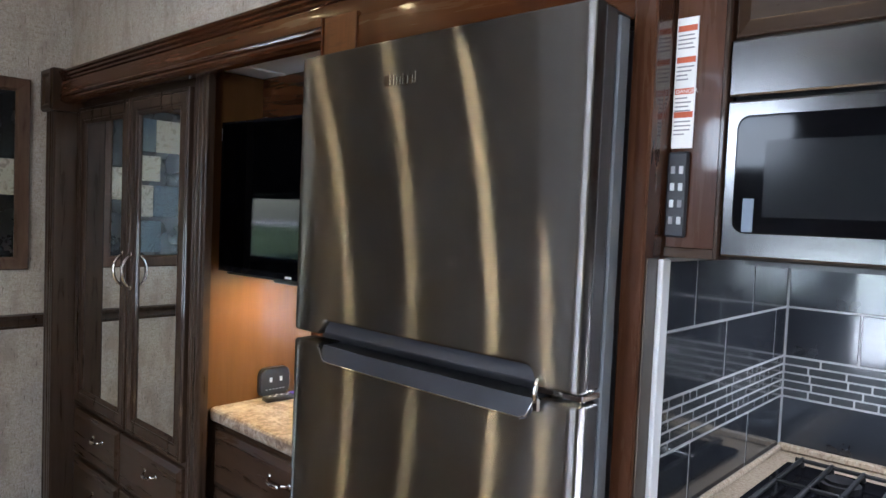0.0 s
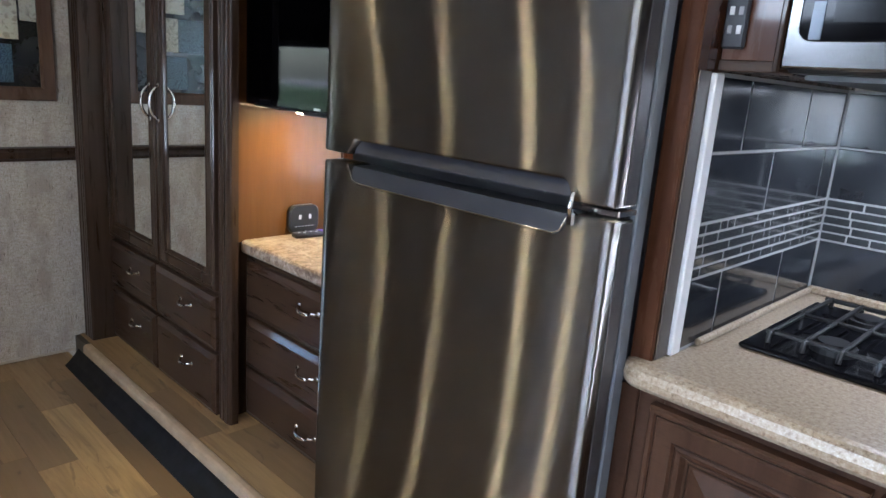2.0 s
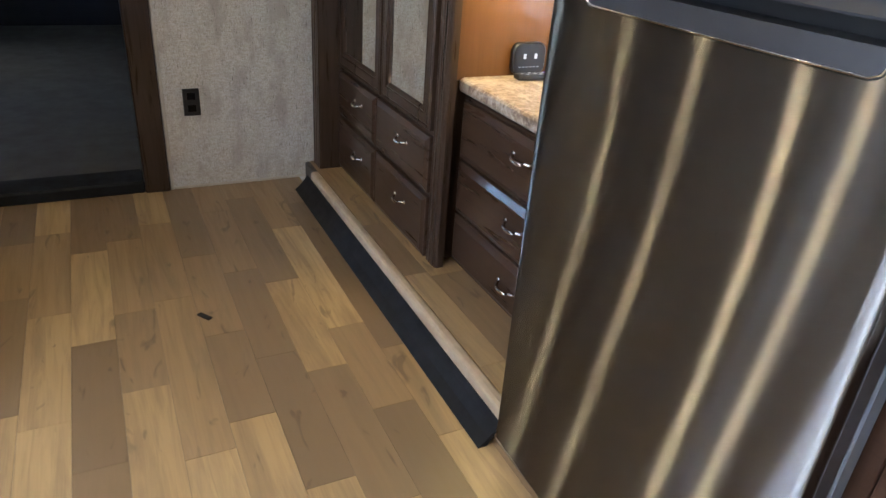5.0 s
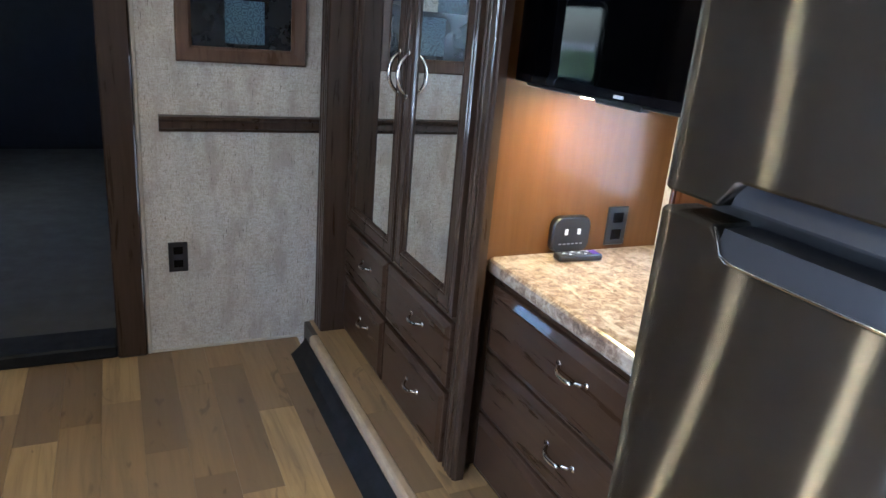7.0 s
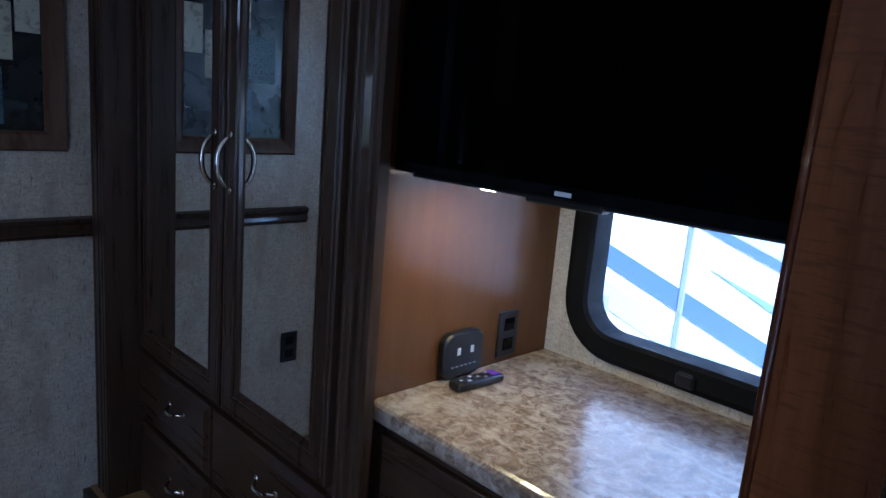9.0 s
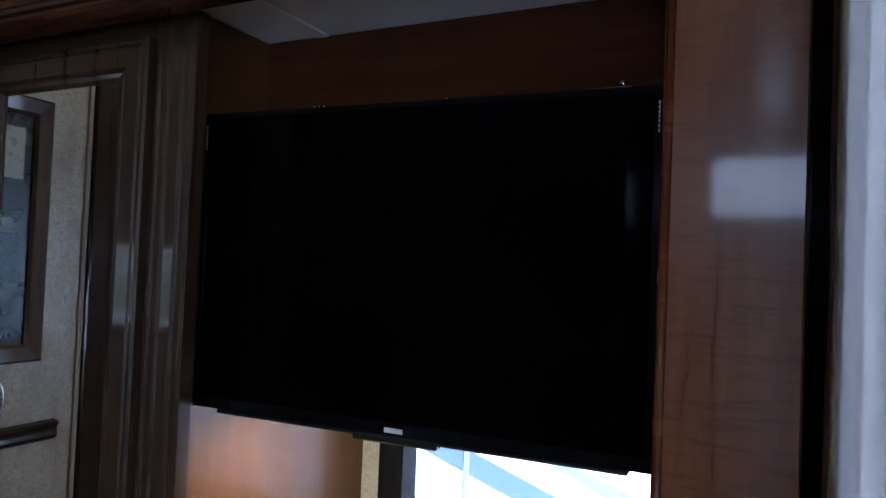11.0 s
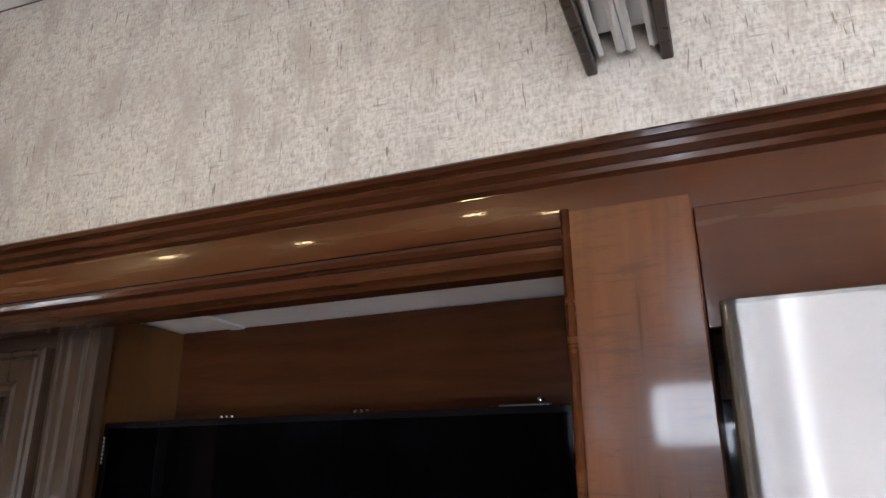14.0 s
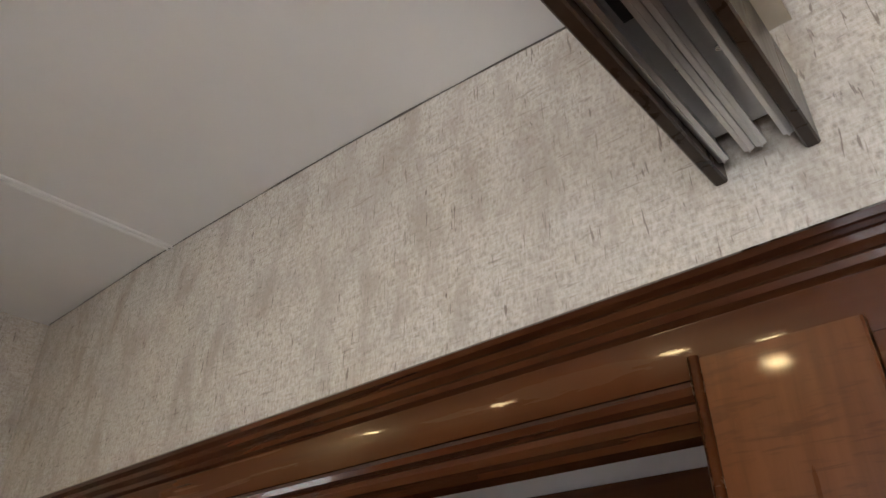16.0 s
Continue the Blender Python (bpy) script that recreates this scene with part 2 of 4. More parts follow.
SCREEN = material("tv_screen", (0.0006, 0.0006, 0.0008), 0.04, spec=0.075)
TAUPE = worn("taupe_edge", (0.10, 0.085, 0.07), 0.4, 0.85)
RUBBER = worn("black_rubber", (0.010, 0.010, 0.011), 0.6, 0.7, 14)
bsdf(RUBBER).inputs["Specular IOR Level"].default_value = 0.2
CEILING = worn("ceiling_vinyl", (0.74, 0.73, 0.71), 0.5, 0.93, 2.0)
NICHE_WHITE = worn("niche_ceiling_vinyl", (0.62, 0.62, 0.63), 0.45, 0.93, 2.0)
TRIM_BEIGE = worn("beige_trim", (0.42, 0.36, 0.28), 0.45, 0.85)
LIP = worn("pale_wood_trim", (0.40, 0.30, 0.20), 0.4, 0.8, 20)
WHITE_TRIM = worn("white_tile_trim", (0.78, 0.79, 0.80), 0.35, 0.95)
TILE = worn("charcoal_ceramic_tile", (0.020, 0.022, 0.027), 0.10, 0.8, 5, coat=0.4)
MOSAIC = worn("mosaic_glass_tile", (0.040, 0.043, 0.046), 0.08, 0.7, 30, coat=0.5)
MOSAIC_METAL = worn("mosaic_metal_tile", (0.35, 0.36, 0.38), 0.28, 0.8, 30, metal=0.8)
GROUT = worn("pale_grout", (0.30, 0.30, 0.30), 0.8, 0.85, 40)
MIRROR = material("mirror_glass", (0.86, 0.88, 0.87), 0.015, 1.0)
FRAME_BRONZE = wood("bronze_frame", (0.060, 0.034, 0.022), (0.095, 0.058, 0.040), (0.13, 0.082, 0.058), "z", 0.3, 0.4)
# near-black colour stands in for the missing light beyond the doorway
DARK_ROOM = worn("unlit_room_shade", (0.012, 0.012, 0.014), 0.45, 0.8)
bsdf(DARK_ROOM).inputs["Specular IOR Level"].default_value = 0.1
MAT_FLOOR = worn("tan_lino", (0.05, 0.044, 0.035), 0.55, 0.85)
WHITE_PAINT = worn("white_gelcoat", (0.78, 0.79, 0.80), 0.3, 0.95, 2)
STRIPE_BLUE = worn("blue_grey_vinyl_stripe", (0.10, 0.14, 0.26), 0.3, 0.9, 2)
STRIPE_MID = worn("slate_stripe", (0.20, 0.27, 0.34), 0.3, 0.9, 2)
STRIPE_PALE = worn("pale_teal_stripe", (0.42, 0.55, 0.60), 0.3, 0.9, 2)
PAPER = worn("label_paper", (0.80, 0.80, 0.78), 0.5, 0.96)
LABEL_RED = material("label_orange_red", (0.50, 0.10, 0.04), 0.5)
INK = material("grey_ink", (0.25, 0.25, 0.27), 0.6)
MARK = material("pale_print_and_glint", (0.55, 0.56, 0.58), 0.5)
PURPLE = material("purple_fabric_tag", (0.10, 0.03, 0.35), 0.6)
ART_BLACK = worn("black_art_board", (0.010, 0.010, 0.011), 0.25, 0.8)
GRASS = worn("grass_far", (0.07, 0.11, 0.035), 0.9, 0.6, 1.0)
GRAVEL = worn("pale_gravel", (0.33, 0.32, 0.30), 0.9, 0.75, 3.0)
LEAF = worn("leaves", (0.05, 0.10, 0.035), 0.7, 0.5, 4.0)
BARK = worn("bark", (0.09, 0.065, 0.045), 0.9, 0.6, 8.0)


def glass_material():
    m = material("window_glass", (0.9, 0.95, 0.97), 0.0)
    b = bsdf(m)
    b.inputs["Transmission Weight"].default_value = 1.0
    b.inputs["IOR"].default_value = 1.02
    return m


GLASS = glass_material()


def glow(name, color, strength):
    m = material(name, color, 0.4)
    bsdf(m).inputs["Emission Color"].default_value = (*color, 1)
    bsdf(m).inputs["Emission Strength"].default_value = strength
    return m


PUCK_GLOW = glow("puck_diffuser", (1.0, 0.76, 0.38), 9)


def art_material(name, a, b, kind):
    m = material(name, a, 0.35)
    v = coords(m)
    if kind == "dots":
        t = node(m, "ShaderNodeTexVoronoi", Scale=48.0)
        t.feature = "DISTANCE_TO_EDGE"
        link(m, v, t.inputs["Vector"])
        c = ramp(m, t.outputs["Distance"], [(0.05, a), (0.12, b), (0.3, a)])
    else:
        t = node(m, "ShaderNodeTexWave", Scale=42.0, Distortion=7.0, Detail=3.0)
        link(m, v, t.inputs["Vector"])
        c = ramp(m, t.outputs["Fac"], [(0.3, a), (0.7, b)])
    link(m, c, bsdf(m).inputs["Base Color"])
    return m


ART_BLUE = art_material("blue_print", (0.018, 0.040, 0.065), (0.10, 0.155, 0.19), "dots")
ART_CREAM = art_material("cream_print", (0.42, 0.38, 0.30), (0.26, 0.22, 0.17), "weave")


# ------------------------------------------------------------------ building blocks
def box(bm, x0, x1, y0, y1, z0, z1, bevel=0.0, seg=1):
    r = bmesh.ops.create_cube(bm, size=1.0)
    vs = r["verts"]
    for v in vs:
        v.co = Vector((x0 + (v.co.x + 0.5) * (x1 - x0), y0 + (v.co.y + 0.5) * (y1 - y0), z0 + (v.co.z + 0.5) * (z1 - z0)))
    if bevel:
        es = list({e for v in vs for e in v.link_edges})
        bmesh.ops.bevel(bm, geom=es, offset=bevel, segments=seg, affect="EDGES", profile=0.5)
    return bm


def boxed(*a, **k):
    return box(bmesh.new(), *a, **k)


def rings(bm, loops, close=False):
    """Skins successive closed loops of points, and caps the first and the last unless close."""
    vs = [[bm.verts.new(p) for p in lp] for lp in loops]
    n = len(loops[0])
    for a, b in zip(vs, vs[1:] + ([vs[0]] if close else [])):
        for i in range(n):
            bm.faces.new((a[i], a[(i + 1) % n], b[(i + 1) % n], b[i]))
    if not close:
        bm.faces.new(list(reversed(vs[0])))
        bm.faces.new(vs[-1])
    bmesh.ops.recalc_face_normals(bm, faces=bm.faces[:])
    return bm


def rect(x0, x1, z0, z1, y, inset=0.0):
    return [(x0 + inset, y, z0 + inset), (x1 - inset, y, z0 + inset), (x1 - inset, y, z1 - inset), (x0 + inset, y, z1 - inset)]


def slab(x0, x1, z0, z1, y, thick=0.02, chamfer=0.016, drop=0.008):
    """A drawer front that faces -y, with a sloped border."""
    return rings(bmesh.new(), [rect(x0, x1, z0, z1, y + thick), rect(x0, x1, z0, z1, y + drop + 0.002),
                               rect(x0, x1, z0, z1, y + drop, 0.002), rect(x0, x1, z0, z1, y + drop, 0.004),
                               rect(x0, x1, z0, z1, y + 0.001, chamfer), rect(x0, x1, z0, z1, y, chamfer + 0.002)])


def door_frame(x0, x1, z0, z1, y, width, thick=0.022):
    """A frame that faces -y: beads on its outer and inner edge, an open middle."""
    w = width
    prof = [(0, thick), (0, 0.004), (0.004, 0.0), (0.010, 0.0), (0.013, 0.004), (0.017, 0.0), (w - 0.022, 0.0), (w - 0.018, 0.004),
            (w - 0.013, 0.001), (w - 0.006, 0.003), (w, 0.010), (w, thick)]
    return rings(bmesh.new(), [rect(x0, x1, z0, z1, y + d, i) for i, d in prof], close=True)


def extrude_x(bm, prof, x0, x1):
    """A moulding along x from points (y, z)."""
    return rings(bm, [[(x0, y, z) for y, z in prof], [(x1, y, z) for y, z in prof]])


def extrude_z(bm, prof, z0, z1):
    return rings(bm, [[(x, y, z0) for x, y in prof], [(x, y, z1) for x, y in prof]])


def tube(bm, pts, r, seg=8):
    pts = [Vector(p) for p in pts]
    loops = []
    for i, p in enumerate(pts):
        d = (pts[min(i + 1, len(pts) - 1)] - pts[max(i - 1, 0)]).normalized()
        up = Vector((1, 0, 0)) if abs(d.x) < 0.8 else Vector((0, 1, 0))
        a = d.cross(up).normalized()
        b = d.cross(a)
        rr = r[i] if isinstance(r, (list, tuple)) else r
        loops.append([p + (a * math.cos(2 * PI * k / seg) + b * math.sin(2 * PI * k / seg)) * rr for k in range(seg)])
    return rings(bm, loops)


def disc(bm, c, r, axis="y", h=0.004, seg=20):
    d = {"x": Vector((1, 0, 0)), "y": Vector((0, 1, 0)), "z": Vector((0, 0, 1))}[axis]
    c = Vector(c)
    return tube(bm, [c - d * h / 2, c + d * h / 2], r, seg)


def rounded(x0, x1, z0, z1, r, n=6):
    out = []
    for cx, cz, a0 in ((x1 - r, z1 - r, 0), (x0 + r, z1 - r, 90), (x0 + r, z0 + r, 180), (x1 - r, z0 + r, 270)):
        for k in range(n + 1):
            a = radians(a0 + 90 * k / n)
            out.append((cx + r * math.cos(a), cz + r * math.sin(a)))
    return out


def mesh_from(name, bm, mat, smooth=False):
    me = bpy.data.meshes.new(name)
    bm.normal_update()
    bm.to_mesh(me)
    bm.free()
    me.materials.append(mat)
    uv = me.uv_layers.new(name="UVMap")
    for lp in me.loops:
        x, y, z = me.vertices[lp.vertex_index].co
        uv.data[lp.index].uv = (x + 0.37 * y, z)
    if smooth:
        for p in me.polygons:
            p.use_smooth = True
    return me


def thing(name, base, label, category, group="", kind=""):
    ob = new(name)
    ob.empty_display_size = 0.05
    ob.matrix_basis = Matrix.Translation(base)
    return tagged(ob, label, category, group, kind)


def part(name, bm, mat, parent, label="", smooth=False):
    """One mesh in world coordinates under a thing or a part."""
    ob = new(name, mesh_from(name, bm, mat, smooth))
    ob.parent = parent
    if parent.type == "EMPTY":
        ob.matrix_parent_inverse = parent.matrix_basis.inverted()
    return tagged(ob, label)


def solo(name, bm, mat, label, category, group="", kind="", smooth=False):
    return tagged(new(name, mesh_from(name, bm, mat, smooth)), label, category, group, kind)


def structure(name, bm, mat, label, category, smooth=False):
    return solo(name, bm, mat, label, category, kind="structure", smooth=smooth)


def arch_handle(parent, c, length, axis="x", tilt=0.0, stand=0.028, r=0.0048):
    """A bowed bar handle on a front that faces -y."""
    pts, rad = [], []
    for k in range(13):
        u = k / 12 * 2 - 1
        s = u * length / 2
        d = stand * (1 - abs(u) ** 2.6)
        p = (c[0] + s, c[1] - d, c[2] - 0.006 * (1 - u * u)) if axis == "x" else (c[0], c[1] - d, c[2] + s)
        pts.append(p)
        rad.append(r * (0.85 + 0.5 * (1 - u * u)))
    bm = tube(bmesh.new(), pts, rad, 8)
    h = part("handle", bm, NICKEL, parent, "brushed nickel bow handle", True)
    for e in (-1, 1):
        q = (c[0] + e * length / 2, c[1], c[2]) if axis == "x" else (c[0], c[1], c[2] + e * length / 2)
        part("handle_foot", disc(bmesh.new(), (q[0], q[1] - 0.002, q[2]), 0.0085, "y", 0.006, 14), NICKEL, h, "", True)
    return h


# ------------------------------------------------------------------ the shell
XE, YU, YB = -3.015, 0.975, 1.60      # end wall, upper wall over the slide-out, outer wall
YF = -1.70                            # far side wall
XR = 1.60                             # wall behind the kitchen end

structure("ground", boxed(-120, 120, -120, 120, -1.05, -0.95), GRAVEL, "pale gravel lot outside", "ground")
floor_slab = structure("floor", boxed(XE, XR, YF, 0.80, -0.06, -0.004), MAT_FLOOR, "oak-look plank floor", "floor")

# end wall with a doorway
DY0, DY1, DZ = -0.66, 0.10, 2.0
bm = boxed(XE - 0.05, XE, DY1, 1.02, -0.05, 2.65)
box(bm, XE - 0.05, XE, YF, DY0, -0.05, 2.65)
box(bm, XE - 0.05, XE, DY0, DY1, DZ, 2.65)
structure("wall_end", bm, WALLPAPER, "beige dashed wallpaper wall", "wall")
door_case = thing("door_1", (XE, -0.28, 0), "open doorway with dark wood casing into an unlit room", "doorway", kind="structure")
part("casing", boxed(XE - 0.052, XE + 0.022, DY1, DY1 + 0.105, 0, DZ + 0.10, 0.006), ESPRESSO, door_case)
part("casing", boxed(XE - 0.052, XE + 0.022, DY0 - 0.105, DY0, 0, DZ + 0.10, 0.006), ESPRESSO, door_case)
part("casing", boxed(XE - 0.052, XE + 0.021, DY0, DY1, DZ, DZ + 0.10, 0.006), ESPRESSO, door_case)
part("edge_strip", boxed(XE, XE + 0.010, DY1 + 0.106, DY1 + 0.122, 0, 2.2, 0.003), TRIM_BEIGE, door_case)
part("threshold", boxed(XE - 0.16, XE + 0.012, DY0, DY1, 0, 0.055, 0.008), RUBBER, door_case, "dark threshold")

# the unlit room beyond
bm = boxed(-7.0, -6.95, -1.75, 1.7, 0, 2.6)
box(bm, -6.95, XE - 0.05, 1.65, 1.70, 0, 2.6)
WA = (-5.43, -4.60, 0.97, 1.55)
WB = (-3.95, -3.65, 0.96, 1.50)
xs = [-6.95, WA[0], WA[1], WB[0], WB[1], XE - 0.05]
for i in range(5):
    w = {1: WA, 3: WB}.get(i)
    if w:
        box(bm, xs[i], xs[i + 1], -1.75, -1.70, 0, w[2])
        box(bm, xs[i], xs[i + 1], -1.75, -1.70, w[3], 2.6)
    else:
        box(bm, xs[i], xs[i + 1], -1.75, -1.70, 0, 2.6)
structure("wall_dark_room", bm, DARK_ROOM, "walls of the unlit room, coloured near black for its shade", "wall")
# tan darkened in the colour itself, for the room's lack of light
structure("floor_dark_room", boxed(-7.0, XE - 0.05, -1.75, 1.7, -0.06, 0.04), worn("darkened_tan_lino", (0.052, 0.045, 0.030), 0.6, 0.85), "tan floor of the unlit room, colour darkened for shade", "floor")
structure("ceiling_dark_room", boxed(-7.0, XE - 0.05, -1.75, 1.7, 2.6, 2.65), DARK_ROOM, "ceiling of the unlit room, coloured near black for its shade", "ceiling")


def plain_window(name, x0, x1, z0, z1, y, label, mat=BLACK_PLASTIC, mullion=None):
    w = thing(name, ((x0 + x1) / 2, y, z0), label, "window", kind="structure")
    loops = []
    for d, s in ((0.0, -0.035), (-0.012, -0.03), (-0.012, 0.012), (0.0, 0.018), (0.045, 0.018), (0.045, -0.035)):
        loops.append([(px, y - d, pz) for px, pz in rounded(x0 + s, x1 - s, z0 + s, z1 - s, max(0.01, 0.06 - s), 6)])
    part("window_frame", rings(bmesh.new(), loops, close=True), mat, w, "", False)
    g = part("pane", boxed(x0 + 0.015, x1 - 0.015, y - 0.030, y - 0.026, z0 + 0.015, z1 - 0.015), GLASS, w, "clear glass")
    g.visible_shadow = False
    if mullion:
        part("mullion", boxed(mullion - 0.012, mullion + 0.012, y - 0.04, y - 0.012, z0, z1), mat, w)
    return w


plain_window("window_3", *WA, -1.70, "black framed window in the unlit room")
plain_window("window_4", *WB, -1.70, "narrow black framed window in the unlit room")

# far side wall, behind the camera for most of the walk
WC = (-1.25, -0.76, 1.73, 2.02)
WE = (-0.86, -0.16, 0.62, 1.30)
DD = (0.45, 1.15, 0.06, 1.98)
bm = boxed(XE, -1.36, -1.0, -0.95, -0.05, 2.65)
box(bm, -1.41, -1.36, YF, -1.0, -0.05, 2.65)
box(bm, -1.36, WC[0], YF - 0.05, YF, -0.05, 2.65)
box(bm, WE[0], WE[1], YF - 0.05, YF, -0.05, WE[2])
box(bm, WE[0], WE[1], YF - 0.05, YF, WE[3], WC[2])
box(bm, WC[1], WE[1], YF - 0.05, YF, WC[2], 2.65)
box(bm, WE[1], DD[0], YF - 0.05, YF, -0.05, 2.65)
box(bm, DD[1], XR, YF - 0.05, YF, -0.05, 2.65)
box(bm, DD[0], DD[1], YF - 0.05, YF, -0.05, DD[2])
box(bm, DD[0], DD[1], YF - 0.05, YF, DD[3], 2.65)
box(bm, WC[0], WE[0], YF - 0.05, YF, -0.05, WC[2])
box(bm, WC[0], WC[1], YF - 0.05, YF, WC[3], 2.65)
structure("wall_far", bm, GLAZE, "dark wood panelled side wall", "wall")
# unseen door, its leaf added to narrow the opening and cut the sun
door_two = thing("door_2", (0.8, YF, 0.06), "unseen closed entry door with a tall window and black frame, added to limit the sunlight", "doorway", kind="structure")
for a, b in ((DD[0] - 0.05, DD[0]), (DD[1], DD[1] + 0.05)):
    part("jamb", boxed(a, b, YF - 0.06, YF + 0.012, DD[2], DD[3] + 0.05, 0.004), BLACK_PLASTIC, door_two)
DG = (DD[0] + 0.09, DD[1] - 0.09, 1.02, 1.84)
bm = boxed(DD[0] + 0.002, DD[1] - 0.002, YF - 0.045, YF - 0.012, DD[2] + 0.002, DG[2])
box(bm, DD[0] + 0.002, DD[1] - 0.002, YF - 0.045, YF - 0.012, DG[3], DD[3] - 0.002)
for a, b in ((DD[0] + 0.002, DG[0]), (DG[1], DD[1] - 0.002)):
    box(bm, a, b, YF - 0.045, YF - 0.012, DG[2], DG[3])
part("door_leaf", bm, TAUPE, door_two, "taupe door leaf, added to limit the sunlight")
glazing = part("pane", boxed(DG[0], DG[1], YF - 0.032, YF - 0.028, DG[2], DG[3]), GLASS, door_two, "clear glass")
glazing.visible_shadow = False
part("head", boxed(DD[0], DD[1], YF - 0.06, YF + 0.011, DD[3], DD[3] + 0.05, 0.004), BLACK_PLASTIC, door_two)
plain_window("window_5", *WE, YF, "black framed window letting in daylight")
plain_window("window_2", *WC, YF, "small high black framed window letting in daylight", BLACK_PLASTIC)
structure("wall_kitchen_end", boxed(XR, XR + 0.05, YF, YB, -0.05, 2.65), WALLPAPER, "beige dashed wallpaper wall", "wall")

# ceiling, gently bowed along its length
bm = bmesh.new()
N = 40
grid = [[(XE - 0.0 + (XR - XE) * i / N, y) for y in (YF, YU + 0.03)] for i in range(N + 1)]
low = [[bm.verts.new((x, y, ceiling_z(x))) for x, y in row] for row in grid]
top = [[bm.verts.new((x, y, 2.68)) for x, y in row] for row in grid]
for i in range(N):
    bm.faces.new((low[i][0], low[i + 1][0], low[i + 1][1], low[i][1]))
    bm.faces.new((top[i][1], top[i + 1][1], top[i + 1][0], top[i][0]))
structure("ceiling", bm, CEILING, "off-white vinyl ceiling panels", "ceiling", True)
for sx in (-2.30, -1.08 + 0.0, 0.14):
    bm = bmesh.new()
    for off in (-0.010, 0.010):
        pts = [(sx + off, YF + 0.01, ceiling_z(sx + off) - 0.001), (sx + off, YU, ceiling_z(sx + off) - 0.001)]
        tube(bm, pts, 0.0045, 6)
    structure("ceiling_seam", bm, CEILING, "raised seam strip of the ceiling panels", "trim")

# thin brown tube draws the shadow line between wallpaper and ceiling
bm = bmesh.new()
tube(bm, [(XE + 0.01 + 0.06 * k, YU - 0.0005, ceiling_z(XE + 0.01 + 0.06 * k) - 0.0015) for k in range(76)], [0.0016 + 0.0008 * math.sin(k * 1.7) * math.sin(k * 0.43) for k in range(76)], 6)
structure("ceiling_shadow_line", bm, TAUPE, "thin brown strip drawn as the shadow line where wallpaper meets the ceiling", "trim")
# upper wall above the slide-out
bm = boxed(XE, XR, YU, YU + 0.05, 1.90, 2.66)
structure("wall_upper", bm, WALLPAPER, "beige dashed wallpaper above the slide-out", "wall")
# outer shell of the slide-out
WN = (-1.735, -1.14, 0.842, 1.42)
bm = boxed(-2.95, WN[0], YB, YB + 0.06, -0.05, 2.1)
box(bm, WN[1], XR, YB, YB + 0.06, -0.05, 2.1)
box(bm, WN[0], WN[1], YB, YB + 0.06, -0.05, WN[2])
box(bm, WN[0], WN[1], YB, YB + 0.06, WN[3], 2.1)
structure("wall_slide_out", bm, WALLPAPER, "beige dashed wallpaper outer wall of the slide-out", "wall")
structure("wall_slide_out_side", boxed(-3.0, -2.95, 0.99, YB + 0.06, -0.05, 2.1), WALLPAPER, "side wall of the slide-out", "wall")
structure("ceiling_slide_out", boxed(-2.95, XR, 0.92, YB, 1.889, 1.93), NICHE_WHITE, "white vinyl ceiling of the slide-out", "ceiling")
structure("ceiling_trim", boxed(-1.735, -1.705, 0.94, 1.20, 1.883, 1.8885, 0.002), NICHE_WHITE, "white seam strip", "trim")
slide_floor = structure("slide_out_floor", boxed(-2.95, XR, 0.815, YB, -0.05, 0.096), MAT_FLOOR, "raised plank floor of the slide-out", "floor")

# floor lip and the wiper seal
lip_prof = [(0.800, 0.0), (0.800, 0.090), (0.803, 0.098), (0.812, 0.103), (0.828, 0.103), (0.834, 0.100), (0.834, 0.0)]
lip = structure("floor_lip", extrude_x(bmesh.new(), lip_prof, -2.80, XR), LIP, "pale wood nosing of the raised floor", "trim")
for sx in (-2.55, -2.05, -1.55, -1.1):
    part("screw", disc(bmesh.new(), (sx, 0.799, 0.05), 0.005, "y", 0.004, 10), NICKEL, lip)
seal_prof = [(0.738, 0.001), (0.741, 0.005), (0.765, 0.026), (0.786, 0.052), (0.796, 0.068), (0.7995, 0.066), (0.790, 0.040), (0.765, 0.001)]
structure("wiper_seal", extrude_x(bmesh.new(), seal_prof, -2.855, -1.03), RUBBER, "black rubber wiper seal along the step", "trim")
structure("baseboard", boxed(XE, XE + 0.008, DY1 + 0.123, 0.97, 0.0, 0.012, 0.003), TRIM_BEIGE, "thin beige floor bead", "baseboard")

# crown and fascia round the slide-out
crown_prof = [(0.985, 1.964), (0.866, 1.964), (0.862, 1.960), (0.863, 1.954), (0.870, 1.951), (0.867, 1.947), (0.868, 1.941), (0.876, 1.937),
              (0.873, 1.933), (0.874, 1.927), (0.880, 1.923), (0.880, 1.920), (0.985, 1.920)]
structure("crown_moulding", extrude_x(bmesh.new(), crown_prof, -2.90, XR), CHERRY_X, "glossy dark cherry crown moulding", "crown moulding")
fascia_prof = [(0.980, 1.9195)] + [(0.8745 - 0.0009 * (1 - ((z - 1.897) / 0.0225) ** 2), z) for z in (1.9195, 1.915, 1.910, 1.905, 1.900, 1.895, 1.890, 1.885, 1.880, 1.8745)] + [(0.980, 1.8745)]
fascia = structure("fascia_board", extrude_x(bmesh.new(), fascia_prof, -2.90, XR), HEADER, "glossy cherry fascia board, slightly rounded", "fascia", True)
fascia.data.set_sharp_from_angle(angle=radians(30))
